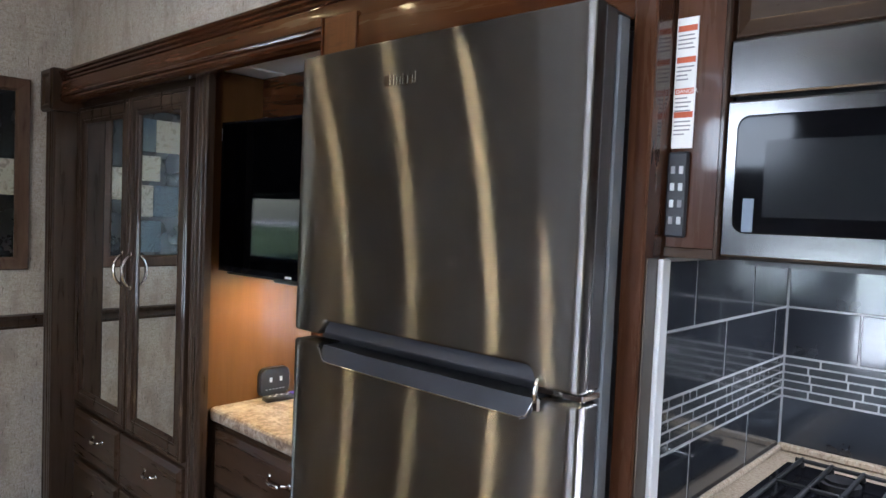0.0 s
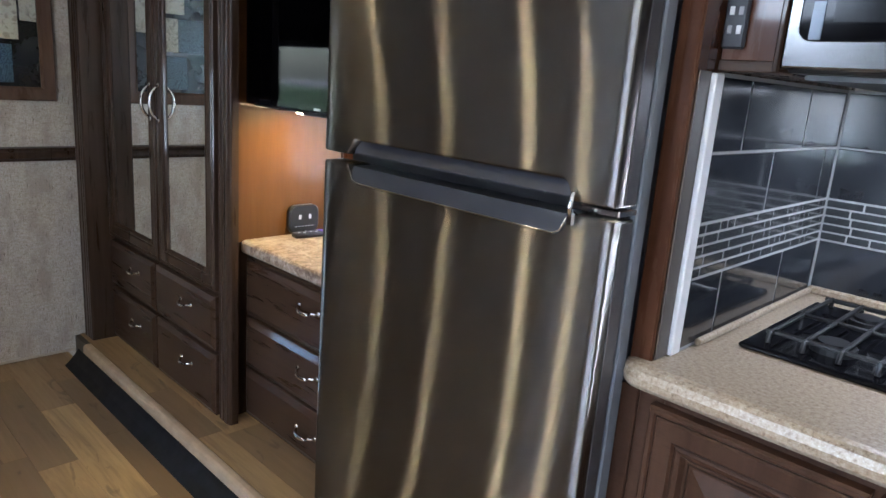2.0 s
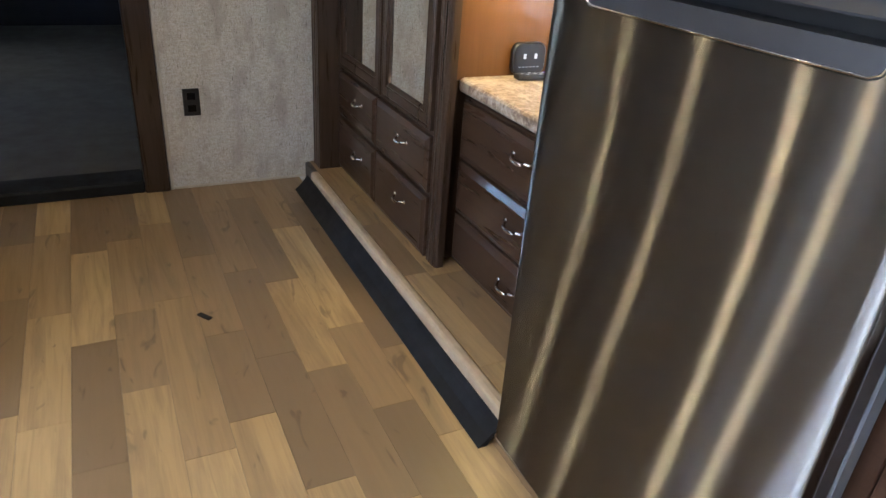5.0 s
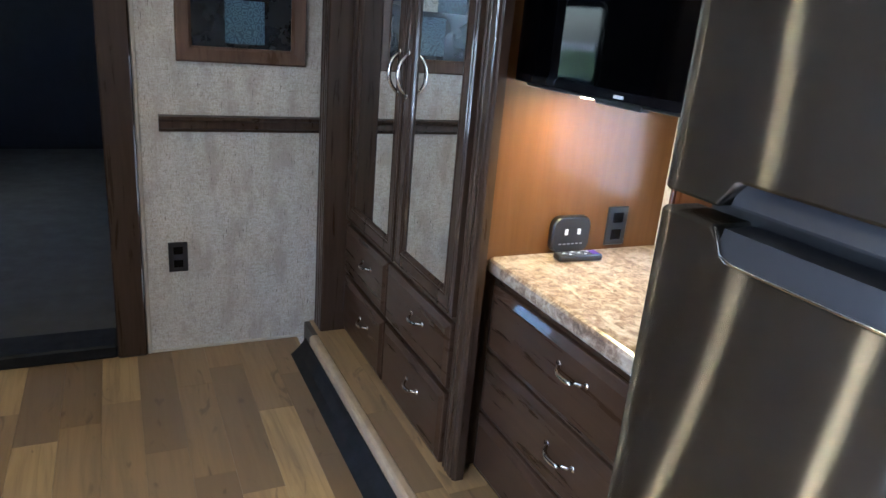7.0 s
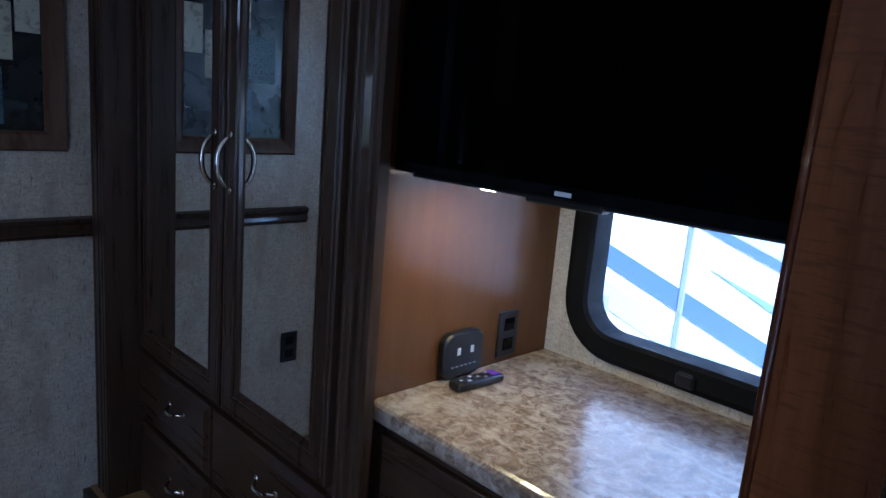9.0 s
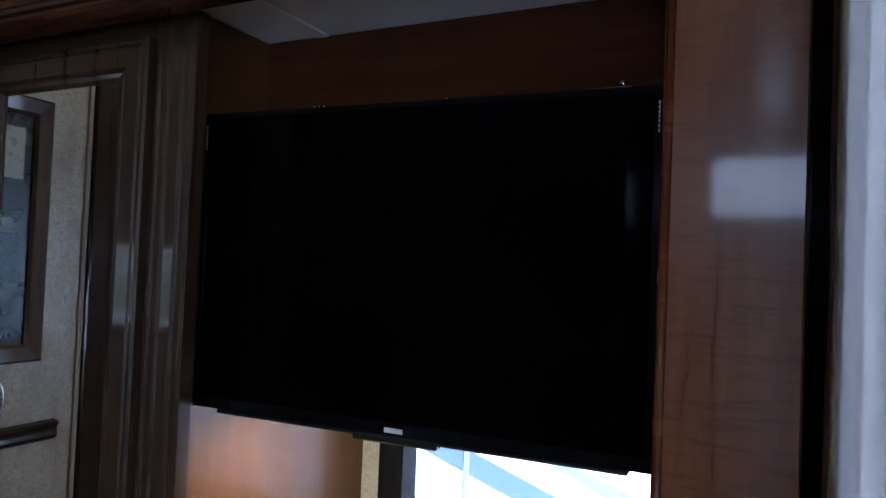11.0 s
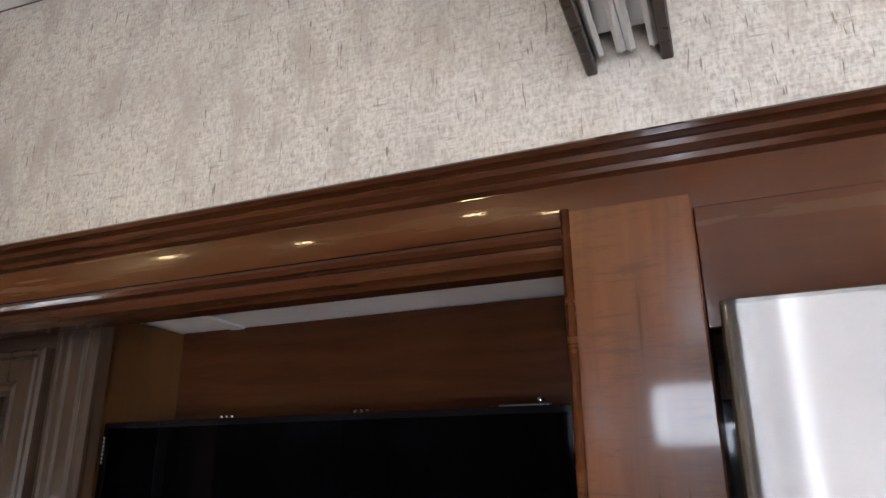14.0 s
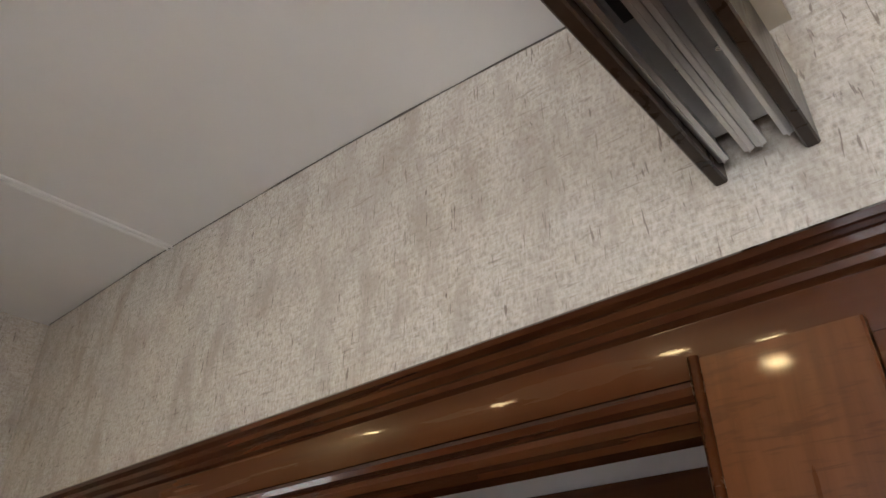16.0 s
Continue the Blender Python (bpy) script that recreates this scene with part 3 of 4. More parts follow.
moulding_prof = [(0.912, 1.874), (0.876, 1.874), (0.869, 1.871), (0.866, 1.866), (0.868, 1.860), (0.875, 1.857), (0.869, 1.853), (0.867, 1.847),
                 (0.872, 1.841), (0.880, 1.838), (0.888, 1.834), (0.912, 1.833)]
structure("lower_moulding", extrude_x(bmesh.new(), moulding_prof, -2.90, -1.061), CHERRY_X, "glossy dark cherry moulding over the nook opening", "moulding")
PX = 0.077
pil = [(-3.012, 0.99), (-3.012, 0.858), (-3.006, 0.852), (-2.996, 0.852), (-2.992, 0.857), (-2.986, 0.852), (-2.962, 0.852), (-2.957, 0.857),
       (-2.951, 0.852), (-2.935, 0.852), (-2.931, 0.857), (-2.926, 0.852), (-2.915, 0.852), (-2.910, 0.858), (-2.910, 0.99)]
structure("pilaster", extrude_z(bmesh.new(), [(a + PX, b) for a, b in pil], 0.0, 1.802), ESPRESSO, "fluted dark wood trim at the slide-out edge", "trim")
CB = (-2.948, -2.822, 1.802, 1.975)
bm = rings(bmesh.new(), [rect(*CB, 0.99), rect(*CB, 0.842), rect(*CB, 0.832, 0.008), rect(*CB, 0.832, 0.022), rect(*CB, 0.842, 0.032)])
structure("corner_block", bm, ESPRESSO, "carved dark wood corner block", "trim")
rail_prof = [(XE, 0.884), (XE + 0.014, 0.884), (XE + 0.016, 0.893), (XE + 0.022, 0.898), (XE + 0.019, 0.912), (XE + 0.019, 0.922), (XE + 0.026, 0.930), (XE + 0.026, 0.940), (XE, 0.944)]
structure("chair_rail", rings(bmesh.new(), [[(x, 0.284, z) for x, z in rail_prof], [(x, 0.97, z) for x, z in rail_prof]]), ESPRESSO, "dark wood chair rail", "chair rail")


# ------------------------------------------------------------------ wardrobe
def build_wardrobe():
    w = thing("wardrobe", (-2.36, 1.25, 0.096), "tall dark wood wardrobe with two mirrored doors over four drawers", "wardrobe")
    x0, x1, yf = -2.842, -1.845, 0.965
    body = bmesh.new()
    box(body, x0, -1.87, yf + 0.012, YB, 0.096, 0.118)
    box(body, x0, x0 + 0.02, yf + 0.012, YB, 0.118, 1.86)
    box(body, x0 + 0.02, -1.87, YB - 0.02, YB, 0.118, 1.86)
    box(body, x0 + 0.02, -1.87, yf + 0.03, YB - 0.02, 0.565, 0.585)
    part("body", body, ESPRESSO, w)
    part("side_panel", boxed(-1.868, -1.845, 0.985, YB, 0.75, 1.885), PANEL, w, "warm brown glossy side panel")
    part("lower_side_panel", boxed(-1.868, -1.846, 0.985, YB, 0.096, 0.748), ESPRESSO, w)
    # face frame
    part("stile", boxed(x0, -2.828, yf, yf + 0.02, 0.096, 1.86, 0.002), ESPRESSO, w)
    st = [(-1.868, 0.99), (-1.868, 0.962), (-1.862, 0.958), (-1.857, 0.958), (-1.853, 0.963), (-1.849, 0.957), (-1.836, 0.956), (-1.832, 0.961), (-1.827, 0.956),
          (-1.806, 0.956), (-1.802, 0.961), (-1.797, 0.957), (-1.790, 0.960), (-1.786, 0.966), (-1.786, 0.99)]
    part("stile", extrude_z(bmesh.new(), st, 0.096, 1.86), ESPRESSO, w, "fluted corner stile")
    part("top_rail", boxed(-2.828, -1.868, yf, yf + 0.02, 1.815, 1.86, 0.002), ESPRESSO_X, w)
    part("middle_rail", boxed(-2.828, -1.868, yf, yf + 0.02, 0.553, 0.588, 0.002), ESPRESSO_X, w)
    part("centre_stile", boxed(-2.392, -2.352, yf, yf + 0.02, 0.096, 0.553, 0.002), ESPRESSO, w)
    part("centre_stile", boxed(-2.330, -2.310, yf, yf + 0.02, 0.588, 1.815, 0.002), ESPRESSO, w)
    part("drawer_rail", boxed(-2.828, -2.392, yf, yf + 0.02, 0.335, 0.36, 0.002), ESPRESSO_X, w)
    part("drawer_rail", boxed(-2.352, -1.868, yf, yf + 0.02, 0.335, 0.36, 0.002), ESPRESSO_X, w)
    for a, b, hx, da, db, dx in ((-2.834, -2.327, -2.358, -2.834, -2.378, -2.560), (-2.313, -1.870, -2.282, -2.364, -1.872, -2.085)):
        z0, z1, yd = 0.578, 1.822, yf - 0.022
        d = part("door", door_frame(a, b, z0, z1, yd, 0.068), ESPRESSO, w, "mirrored door in a beaded dark frame")
        part("mirror", boxed(a + 0.064, b - 0.064, yd + 0.011, yd + 0.016, z0 + 0.064, z1 - 0.064), MIRROR, d, "clear mirror panel")
        arch_handle(d, (hx, yd, 1.185), 0.125, "z", 0, 0.034, 0.005)
        for z0, z1, hz in ((0.108, 0.338, 0.250), (0.356, 0.556, 0.480)):
            f = part("drawer_front", slab(da, db, z0, z1, yf - 0.024, 0.024, 0.018), ESPRESSO_X, w)
            arch_handle(f, (dx, yf - 0.022, hz), 0.085, "x", 0, 0.026, 0.0045)
    return w


build_wardrobe()


# ------------------------------------------------------------------ nook: drawers, counter, cabinet, tv
def build_drawer_chest():
    c = thing("drawer_chest", (-1.45, 1.3, 0.096), "dark wood chest of three wide drawers under the nook counter", "drawer chest")
    y = 1.055
    part("body", boxed(-1.843, -1.064, y + 0.02, YB - 0.003, 0.098, 0.700), ESPRESSO, c)
    part("stile", boxed(-1.843, -1.815, y, y + 0.02, 0.098, 0.700, 0.002), ESPRESSO, c)
    part("toe_rail", boxed(-1.815, -1.064, y, y + 0.02, 0.098, 0.12, 0.002), ESPRESSO_X, c)
    part("top_rail", boxed(-1.815, -1.064, y, y + 0.02, 0.685, 0.700, 0.002), ESPRESSO_X, c)
    for z0, z1 in ((0.112, 0.292), (0.300, 0.486), (0.494, 0.690)):
        f = part("drawer_front", slab(-1.825, -1.075, z0, z1, y - 0.024, 0.024, 0.022, 0.010), ESPRESSO_X, c)
        arch_handle(f, (-1.425, y - 0.023, {0.112: 0.210, 0.300: 0.416, 0.494: 0.628}[z0]), 0.105, "x", 0, 0.03, 0.005)
    return c


build_drawer_chest()
ct = [(YB - 0.002, 0.712), (YB - 0.002, 0.758), (1.045, 0.758), (1.036, 0.755), (1.031, 0.748), (1.030, 0.738), (1.031, 0.722), (1.036, 0.714), (1.045, 0.712)]
solo("nook_counter", extrude_x(bmesh.new(), ct, -1.842, -1.066), LAMINATE, "brown and cream granite-look laminate countertop", "countertop")

uc = thing("upper_cabinet", (-1.45, 1.4, 1.19), "dark wood box cabinet hung above the nook window", "cabinet")
part("front_panel", boxed(-1.843, -1.064, 1.20, 1.215, 1.226, 1.886), CHERRY_X, uc)
part("bottom_panel", boxed(-1.843, -1.064, 1.147, YB - 0.003, 1.212, 1.225), ESPRESSO_X, uc)
for px, py in NOOK_PUCKS:
    p = thing("puck_light", (px, py, 1.211), "small round lamp under the nook cabinet, switched on", "lamp", "nook cabinet lamps")
    part("ring", tube(bmesh.new(), [(px, py, 1.2115), (px, py, 1.204)], 0.034, 20), NICKEL, p)
    part("lens", tube(bmesh.new(), [(px, py, 1.2035), (px, py, 1.200)], 0.027, 20), PUCK_GLOW, p)


def build_tv():
    t = thing("television", (-1.46, 1.09, 1.22), "flat black television on a wall bracket, switched off", "television")
    x0, x1, z0, z1, y = -1.842, -1.096, 1.222, 1.717, 1.068
    part("screen", boxed(x0 + 0.010, x1 - 0.010, y - 0.0035, y + 0.002, z0 + 0.020, z1 - 0.010), SCREEN, t, "glossy black screen")
    part("bezel", rings(bmesh.new(), [rect(x0, x1, z0, z1, y + 0.02, 0.003), rect(x0, x1, z0, z1, y + 0.0), rect(x0, x1, z0, z1, y - 0.006, 0.002),
                                      [(x0 + 0.010, y - 0.006, z0 + 0.020), (x1 - 0.010, y - 0.006, z0 + 0.020), (x1 - 0.010, y - 0.006, z1 - 0.010), (x0 + 0.010, y - 0.006, z1 - 0.010)],
                                      [(x0 + 0.010, y - 0.002, z0 + 0.020), (x1 - 0.010, y - 0.002, z0 + 0.020), (x1 - 0.010, y - 0.002, z1 - 0.010), (x0 + 0.010, y - 0.002, z1 - 0.010)]]), BLACK_GLOSS, t)
    part("back_cover", rings(bmesh.new(), [rect(x0, x1, z0, z1, y + 0.02, 0.004), rect(x0, x1, z0, z1, y + 0.035, 0.012), rect(x0, x1, z0, z1, y + 0.065, 0.07)]), BLACK_PLASTIC, t)
    part("bracket", boxed(-1.58, -1.36, y + 0.065, 1.192, 1.36, 1.60, 0.005), BLACK_PLASTIC, t, "black wall bracket")
    part("sensor_lip", boxed(-1.53, -1.39, y - 0.008, y + 0.02, z0 - 0.012, z0 + 0.001, 0.003), BLACK_PLASTIC, t)
    part("name_mark", boxed(-1.475, -1.445, y - 0.0075, y - 0.0062, z0 + 0.005, z0 + 0.012), MARK, t)
    part("bottom_strip", boxed(x0 + 0.05, x1 - 0.03, y - 0.004, y + 0.03, z0 - 0.006, z0, 0.002), BLACK_PLASTIC, t)
    # travel latch and cable clips along the top edge, pale strips painting the end vents' glints
    latch = part("top_latch", boxed(-1.205, -1.138, y + 0.006, y + 0.014, z1 - 0.001, z1 + 0.003, 0.001), PLASTIC_GREY, t, "small travel latch")
    part("latch_knob", tube(bmesh.new(), [(-1.150, y + 0.010, z1 + 0.003), (-1.150, y + 0.010, z1 + 0.011)], 0.005, 12), NICKEL, latch, "", True)
    for cx in (-1.636, -1.414):
        for k in range(3):
            part("cable_clip", boxed(cx + 0.009 * k, cx + 0.005 + 0.009 * k, y + 0.006, y + 0.014, z1 - 0.001, z1 + 0.004, 0.001), NICKEL, t)
    for vx in (x0 + 0.004, x1 - 0.006):
        for k in range(7):
            part("vent_glint", boxed(vx, vx + 0.002, y - 0.0072, y - 0.0058, z1 - 0.062 + 0.006 * k, z1 - 0.058 + 0.006 * k), MARK, t)
    # swung a little on its bracket
    t.matrix_basis = t.matrix_basis @ pose(0, 0, 0, 0, 0, 2.5)
    return t


build_tv()


def nook_window():
    x0, x1, z0, z1 = WN
    w = thing("window_1", ((x0 + x1) / 2, YB, z0), "black framed rounded window above the counter", "window", kind="structure")
    loops = []
    for d, s in ((-0.001, -0.062), (-0.010, -0.058), (-0.016, -0.044), (-0.014, -0.005), (-0.006, 0.004), (0.062, 0.004), (0.062, -0.02), (-0.001, -0.02)):
        loops.append([(px, YB + d, pz) for px, pz in rounded(x0 + s, x1 - s, z0 + s, z1 - s, max(0.02, 0.085 - s), 8)])
    part("window_frame", rings(bmesh.new(), loops, close=True), WINDOW_BLACK, w, "black plastic frame with rounded corners")
    g = part("pane", boxed(x0, x1, YB + 0.026, YB + 0.030, z0, z1), GLASS, w, "clear glass")
    g.visible_shadow = False
    part("latch", boxed(-1.475, -1.43, YB - 0.030, YB - 0.012, 0.795, 0.828, 0.006), BLACK_PLASTIC, w)
    return w


nook_window()

# partition between nook and fridge
post = thing("partition_post", (-1.0, 1.2, 0.098), "glossy figured cherry partition panel beside the fridge", "panel")
pp = [(-1.058, YB - 0.002), (-1.058, 0.864), (-1.055, 0.8615), (-0.940, 0.8615), (-0.938, 0.863), (-0.938, YB - 0.002)]
part("panel_board", extrude_z(bmesh.new(), pp, 0.098, 1.885), CHERRY, post)
bead = [(-1.0580, 0.885), (-1.0635, 0.882)] + [(-1.0580 - 0.0062 * math.cos(radians(a)), 0.864 - 0.0072 * math.sin(radians(a))) for a in (0, 22, 45, 68, 90, 112, 135)] + [(-1.0540, 0.862)]
part("edge_bead", extrude_z(bmesh.new(), bead, 0.098, 1.8865), HEADER, post, "rounded glossy edge bead", True)
header = thing("fridge_header", (-0.59, 0.87, 1.757), "glossy cherry board above the fridge opening", "panel")
part("header_board", boxed(-0.937, -0.246, 0.8665, 0.8732, 1.757, 1.8735, 0.0008), HEADER, header)
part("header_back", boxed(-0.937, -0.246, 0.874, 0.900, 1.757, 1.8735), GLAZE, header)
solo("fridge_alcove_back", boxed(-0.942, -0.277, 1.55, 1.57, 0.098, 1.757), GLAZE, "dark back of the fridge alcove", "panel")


# ------------------------------------------------------------------ fridge
def build_fridge():
    f = thing("refrigerator", (-0.59, 1.1, 0.098), "tall dark stainless top-freezer refrigerator with recessed handles", "refrigerator")
    x0, x1 = -0.927, -0.238
    ye, bow = 0.716, 0.006
    mid, half = (x0 + x1) / 2, (x1 - x0) / 2

    def front(x):
        u = (x - mid) / half
        y = ye - bow * (1 - u * u)
        e = min(x - x0, x1 - x)
        r = 0.0045
        if e < r:
            y += r - math.sqrt(max(0.0, r * r - (r - e) ** 2))
        return y

    xs = sorted({round(x0 + 0.0045 * (1 - math.cos(PI / 2 * k / 5)), 5) for k in range(6)} | {round(x1 - 0.0045 * (1 - math.cos(PI / 2 * k / 5)), 5) for k in range(6)}
                | {round(x0 + (x1 - x0) * k / 70, 5) for k in range(2, 69)})
    pl, pr = -0.840, -0.310

    def notch(x, r):
        """1 inside the grip, easing to 0 over its rounded ends."""
        if pl + r <= x <= pr - r:
            return 1.0
        if x <= pl or x >= pr:
            return 0.0
        e = min(x - pl, pr - x)
        return math.sqrt(max(0.0, 1 - (1 - e / r) ** 2))

    def door(name, zlo, zhi):
        bm = bmesh.new()
        rows = []
        for x in xs:
            y = front(x)
            rows.append([bm.verts.new(p) for p in ((x, 0.772, zlo(x)), (x, y + 0.004, zlo(x)), (x, y, zlo(x) + 0.004), (x, y, zhi(x) - 0.004), (x, y + 0.004, zhi(x)), (x, 0.772, zhi(x)))])
        for a, b in zip(rows, rows[1:]):
            for i in range(6):
                j = (i + 1) % 6
                bm.faces.new((a[i], b[i], b[j], a[j]))
        bm.faces.new(rows[0])
        bm.faces.new(list(reversed(rows[-1])))
        bmesh.ops.recalc_face_normals(bm, faces=bm.faces[:])
        return part(name, bm, STEEL, f, "brushed dark stainless door", True)

    up = door("freezer_door", lambda x: 1.186 + 0.030 * notch(x, 0.022), lambda x: 1.748)
    lo = door("fridge_door", lambda x: 0.135, lambda x: 1.166 - 0.033 * notch(x, 0.03))
    for d in (up, lo):
        d.data.set_sharp_from_angle(angle=radians(35))

    def grip(z0, z1, depth, mat, label, tip):
        bm = bmesh.new()
        n = 40
        loops = []
        for k in range(n + 1):
            x = pl + 0.003 + (pr - pl - 0.006) * k / n
            y = front(x)
            loops.append([(x, y + depth, z0), (x, y + depth - tip, z0), (x, y + depth - tip, z0 + 0.003), (x, y + depth, z1), (x, 0.770, z1), (x, 0.770, z0)])
        rings(bm, loops)
        return part("grip", bm, mat, f, label)

    grip(1.131, 1.164, 0.010, PLASTIC_GREY, "recessed dark grey lower grip", 0.009)
    grip(1.188, 1.218, 0.022, PLASTIC_GREY, "recessed dark grey upper grip", 0.010)
    # bright rim that outlines the lower grip
    pts = [(pl + 0.001, front(pl) - 0.001, 1.164)]
    for k in range(41):
        x = pl + (pr - pl) * k / 40
        pts.append((x, front(x) - 0.0005, 1.166 - 0.033 * notch(x, 0.03)))
    pts.append((pr - 0.001, front(pr) - 0.001, 1.164))
    part("grip_rim", tube(bmesh.new(), pts, 0.0018, 6), CHROME_EDGE, f, "bright metal rim", True)
    body = part("body", boxed(-0.912, -0.262, 0.784, 1.50, 0.112, 1.742, 0.006), FRIDGE_DARK, f, "dark grey steel cabinet")
    part("side_trim", boxed(-0.2615, -0.2385, 0.7845, 0.815, 0.112, 1.742, 0.003), FRIDGE_GREY, f, "blue-grey steel side flange")
    part("door_side", boxed(-0.2385, -0.2365, 0.742, 0.771, 1.190, 1.744), FRIDGE_DARK, f)
    part("door_side", boxed(-0.2385, -0.2365, 0.742, 0.771, 0.140, 1.162), FRIDGE_DARK, f)
    part("gasket", boxed(-0.905, -0.250, 0.7725, 0.7835, 0.13, 1.74), BLACK_PLASTIC, f, "black door gasket")
    part("middle_hinge", boxed(-0.33, -0.240, 0.735, 0.785, 1.170, 1.181, 0.002), CHROME_EDGE, f, "steel middle hinge")
    part("hinge_pin", tube(bmesh.new(), [(-0.268, 0.76, 1.160), (-0.268, 0.76, 1.192)], 0.006, 12), CHROME_EDGE, f, "", True)
    part("top_hinge", boxed(-0.32, -0.262, 0.75, 0.86, 1.749, 1.760, 0.003), PLASTIC_GREY, f, "dark hinge cover")
    latch = part("door_latch", boxed(-0.308, -0.294, front(-0.30) - 0.012, front(-0.30) + 0.0, 1.150, 1.172, 0.003), CHROME_EDGE, f, "small travel latch across the door gap")
    part("latch_hook", tube(bmesh.new(), [(-0.301, front(-0.30) - 0.010, 1.165), (-0.301, front(-0.30) - 0.014, 1.180), (-0.301, front(-0.30) - 0.008, 1.197), (-0.301, front(-0.30), 1.202)], 0.004, 8), CHROME_EDGE, latch, "", True)
    part("kick_plate", boxed(-0.905, -0.268, 0.80, 0.83, 0.098, 0.133, 0.002), BLACK_PLASTIC, f)
    # maker's mark as plain raised bars
    for k, (dx, w, h) in enumerate(((0.0, 0.016, 0.014), (0.020, 0.006, 0.014), (0.029, 0.005, 0.010), (0.037, 0.006, 0.010), (0.046, 0.004, 0.014), (0.053, 0.009, 0.010), (0.065, 0.009, 0.010), (0.077, 0.004, 0.014))):
        x = -0.668 + dx
        part("maker_mark", boxed(x, x + w, front(x) - 0.0016, front(x) + 0.002, 1.664, 1.664 + h * 1.45, 0.0006), CHROME_EDGE, up)
    return f


build_fridge()

# ------------------------------------------------------------------ kitchen
YK = 0.90
solo("fridge_side_partition", boxed(-0.2455, -0.207, 0.835, YB - 0.003, 0.098, 1.8275, 0.003), UMBER, "reddish wood partition between fridge and stove", "panel")
solo("taupe_edge_strip", boxed(-0.2066, -0.2042, 0.842, YK - 0.021, 0.9405, 1.384, 0.0008), TAUPE, "taupe trim strip beside the tiles", "trim")


def build_hood_cabinet():
    c = thing("kitchen_upper_cabinet", (0.3, 1.2, 1.385), "glossy dark wood upper cabinet round the microwave", "cabinet")
    part("side_filler", boxed(-0.2055, -0.120, YK, YK + 0.30, 1.386, 1.8265, 0.002), UMBER, c, "glossy reddish filler panel")
    part("bottom_edge", boxed(-0.2055, -0.120, YK - 0.004, YK - 0.0005, 1.386, 1.402, 0.0015), ESPRESSO_X, c)
    part("upper_body", boxed(-0.119, 0.80, YK + 0.02, YB - 0.003, 1.712, 1.8265), ESPRESSO_X, c)
    part("upper_door", slab(-0.117, 0.30, 1.715, 1.826, YK, 0.02, 0.02), ESPRESSO_X, c)
    part("bead", boxed(-0.128, -0.1195, YK - 0.006, YK - 0.0005, 1.386, 1.82, 0.002), ESPRESSO, c)
    return c


build_hood_cabinet()


def label_sheet():
    s = thing("warning_label", (-0.187, YK - 0.001, 1.56), "white paper warning label with four orange headings", "label")
    x0, x1, z0, z1 = -0.2035, -0.1695, 1.555, 1.755
    part("paper", boxed(x0, x1, YK - 0.0022, YK - 0.0006, z0, z1), PAPER, s)
    txt = bpy.data.curves.new("heading_text", "FONT")
    txt.body, txt.size, txt.extrude = "DANGER", 0.0085, 0.0001
    word = new("heading_text", txt)
    word.parent = s
    word.matrix_parent_inverse = s.matrix_basis.inverted()
    word.matrix_basis = pose(x0 + 0.0035, YK - 0.0029, z0 + 0.0845, 90)
    txt.materials.append(PAPER)
    random.seed(4)
    for zz in (0.188, 0.140, 0.092, 0.056):
        part("heading_bar", boxed(x0 + 0.002, x1 - 0.002, YK - 0.0027, YK - 0.0023, z0 + zz - 0.009, z0 + zz), LABEL_RED, s)
        for k in range(4):
            zb = z0 + zz - 0.016 - 0.0065 * k
            part("print_line", boxed(x0 + 0.003, x1 - 0.003 - random.random() * 0.012, YK - 0.0027, YK - 0.0023, zb, zb + 0.0022), INK, s)
    return s


label_sheet()


def control_panel():
    c = thing("control_panel", (-0.185, YK, 1.42), "black wall control panel with pale button marks", "control panel")
    x0, x1, z0, z1 = -0.2045, -0.171, 1.417, 1.549
    part("case", boxed(x0, x1, YK - 0.010, YK - 0.0006, z0, z1, 0.003), PLASTIC_GREY, c)
    for r in range(4):
        for k in range(2):
            xb, zb = x0 + 0.007 + 0.013 * k, z1 - 0.034 - 0.026 * r
            part("button", boxed(xb, xb + 0.007, YK - 0.0112, YK - 0.0095, zb, zb + 0.012, 0.0008), MARK if (r + k) % 3 else INK, c)
    return c


control_panel()


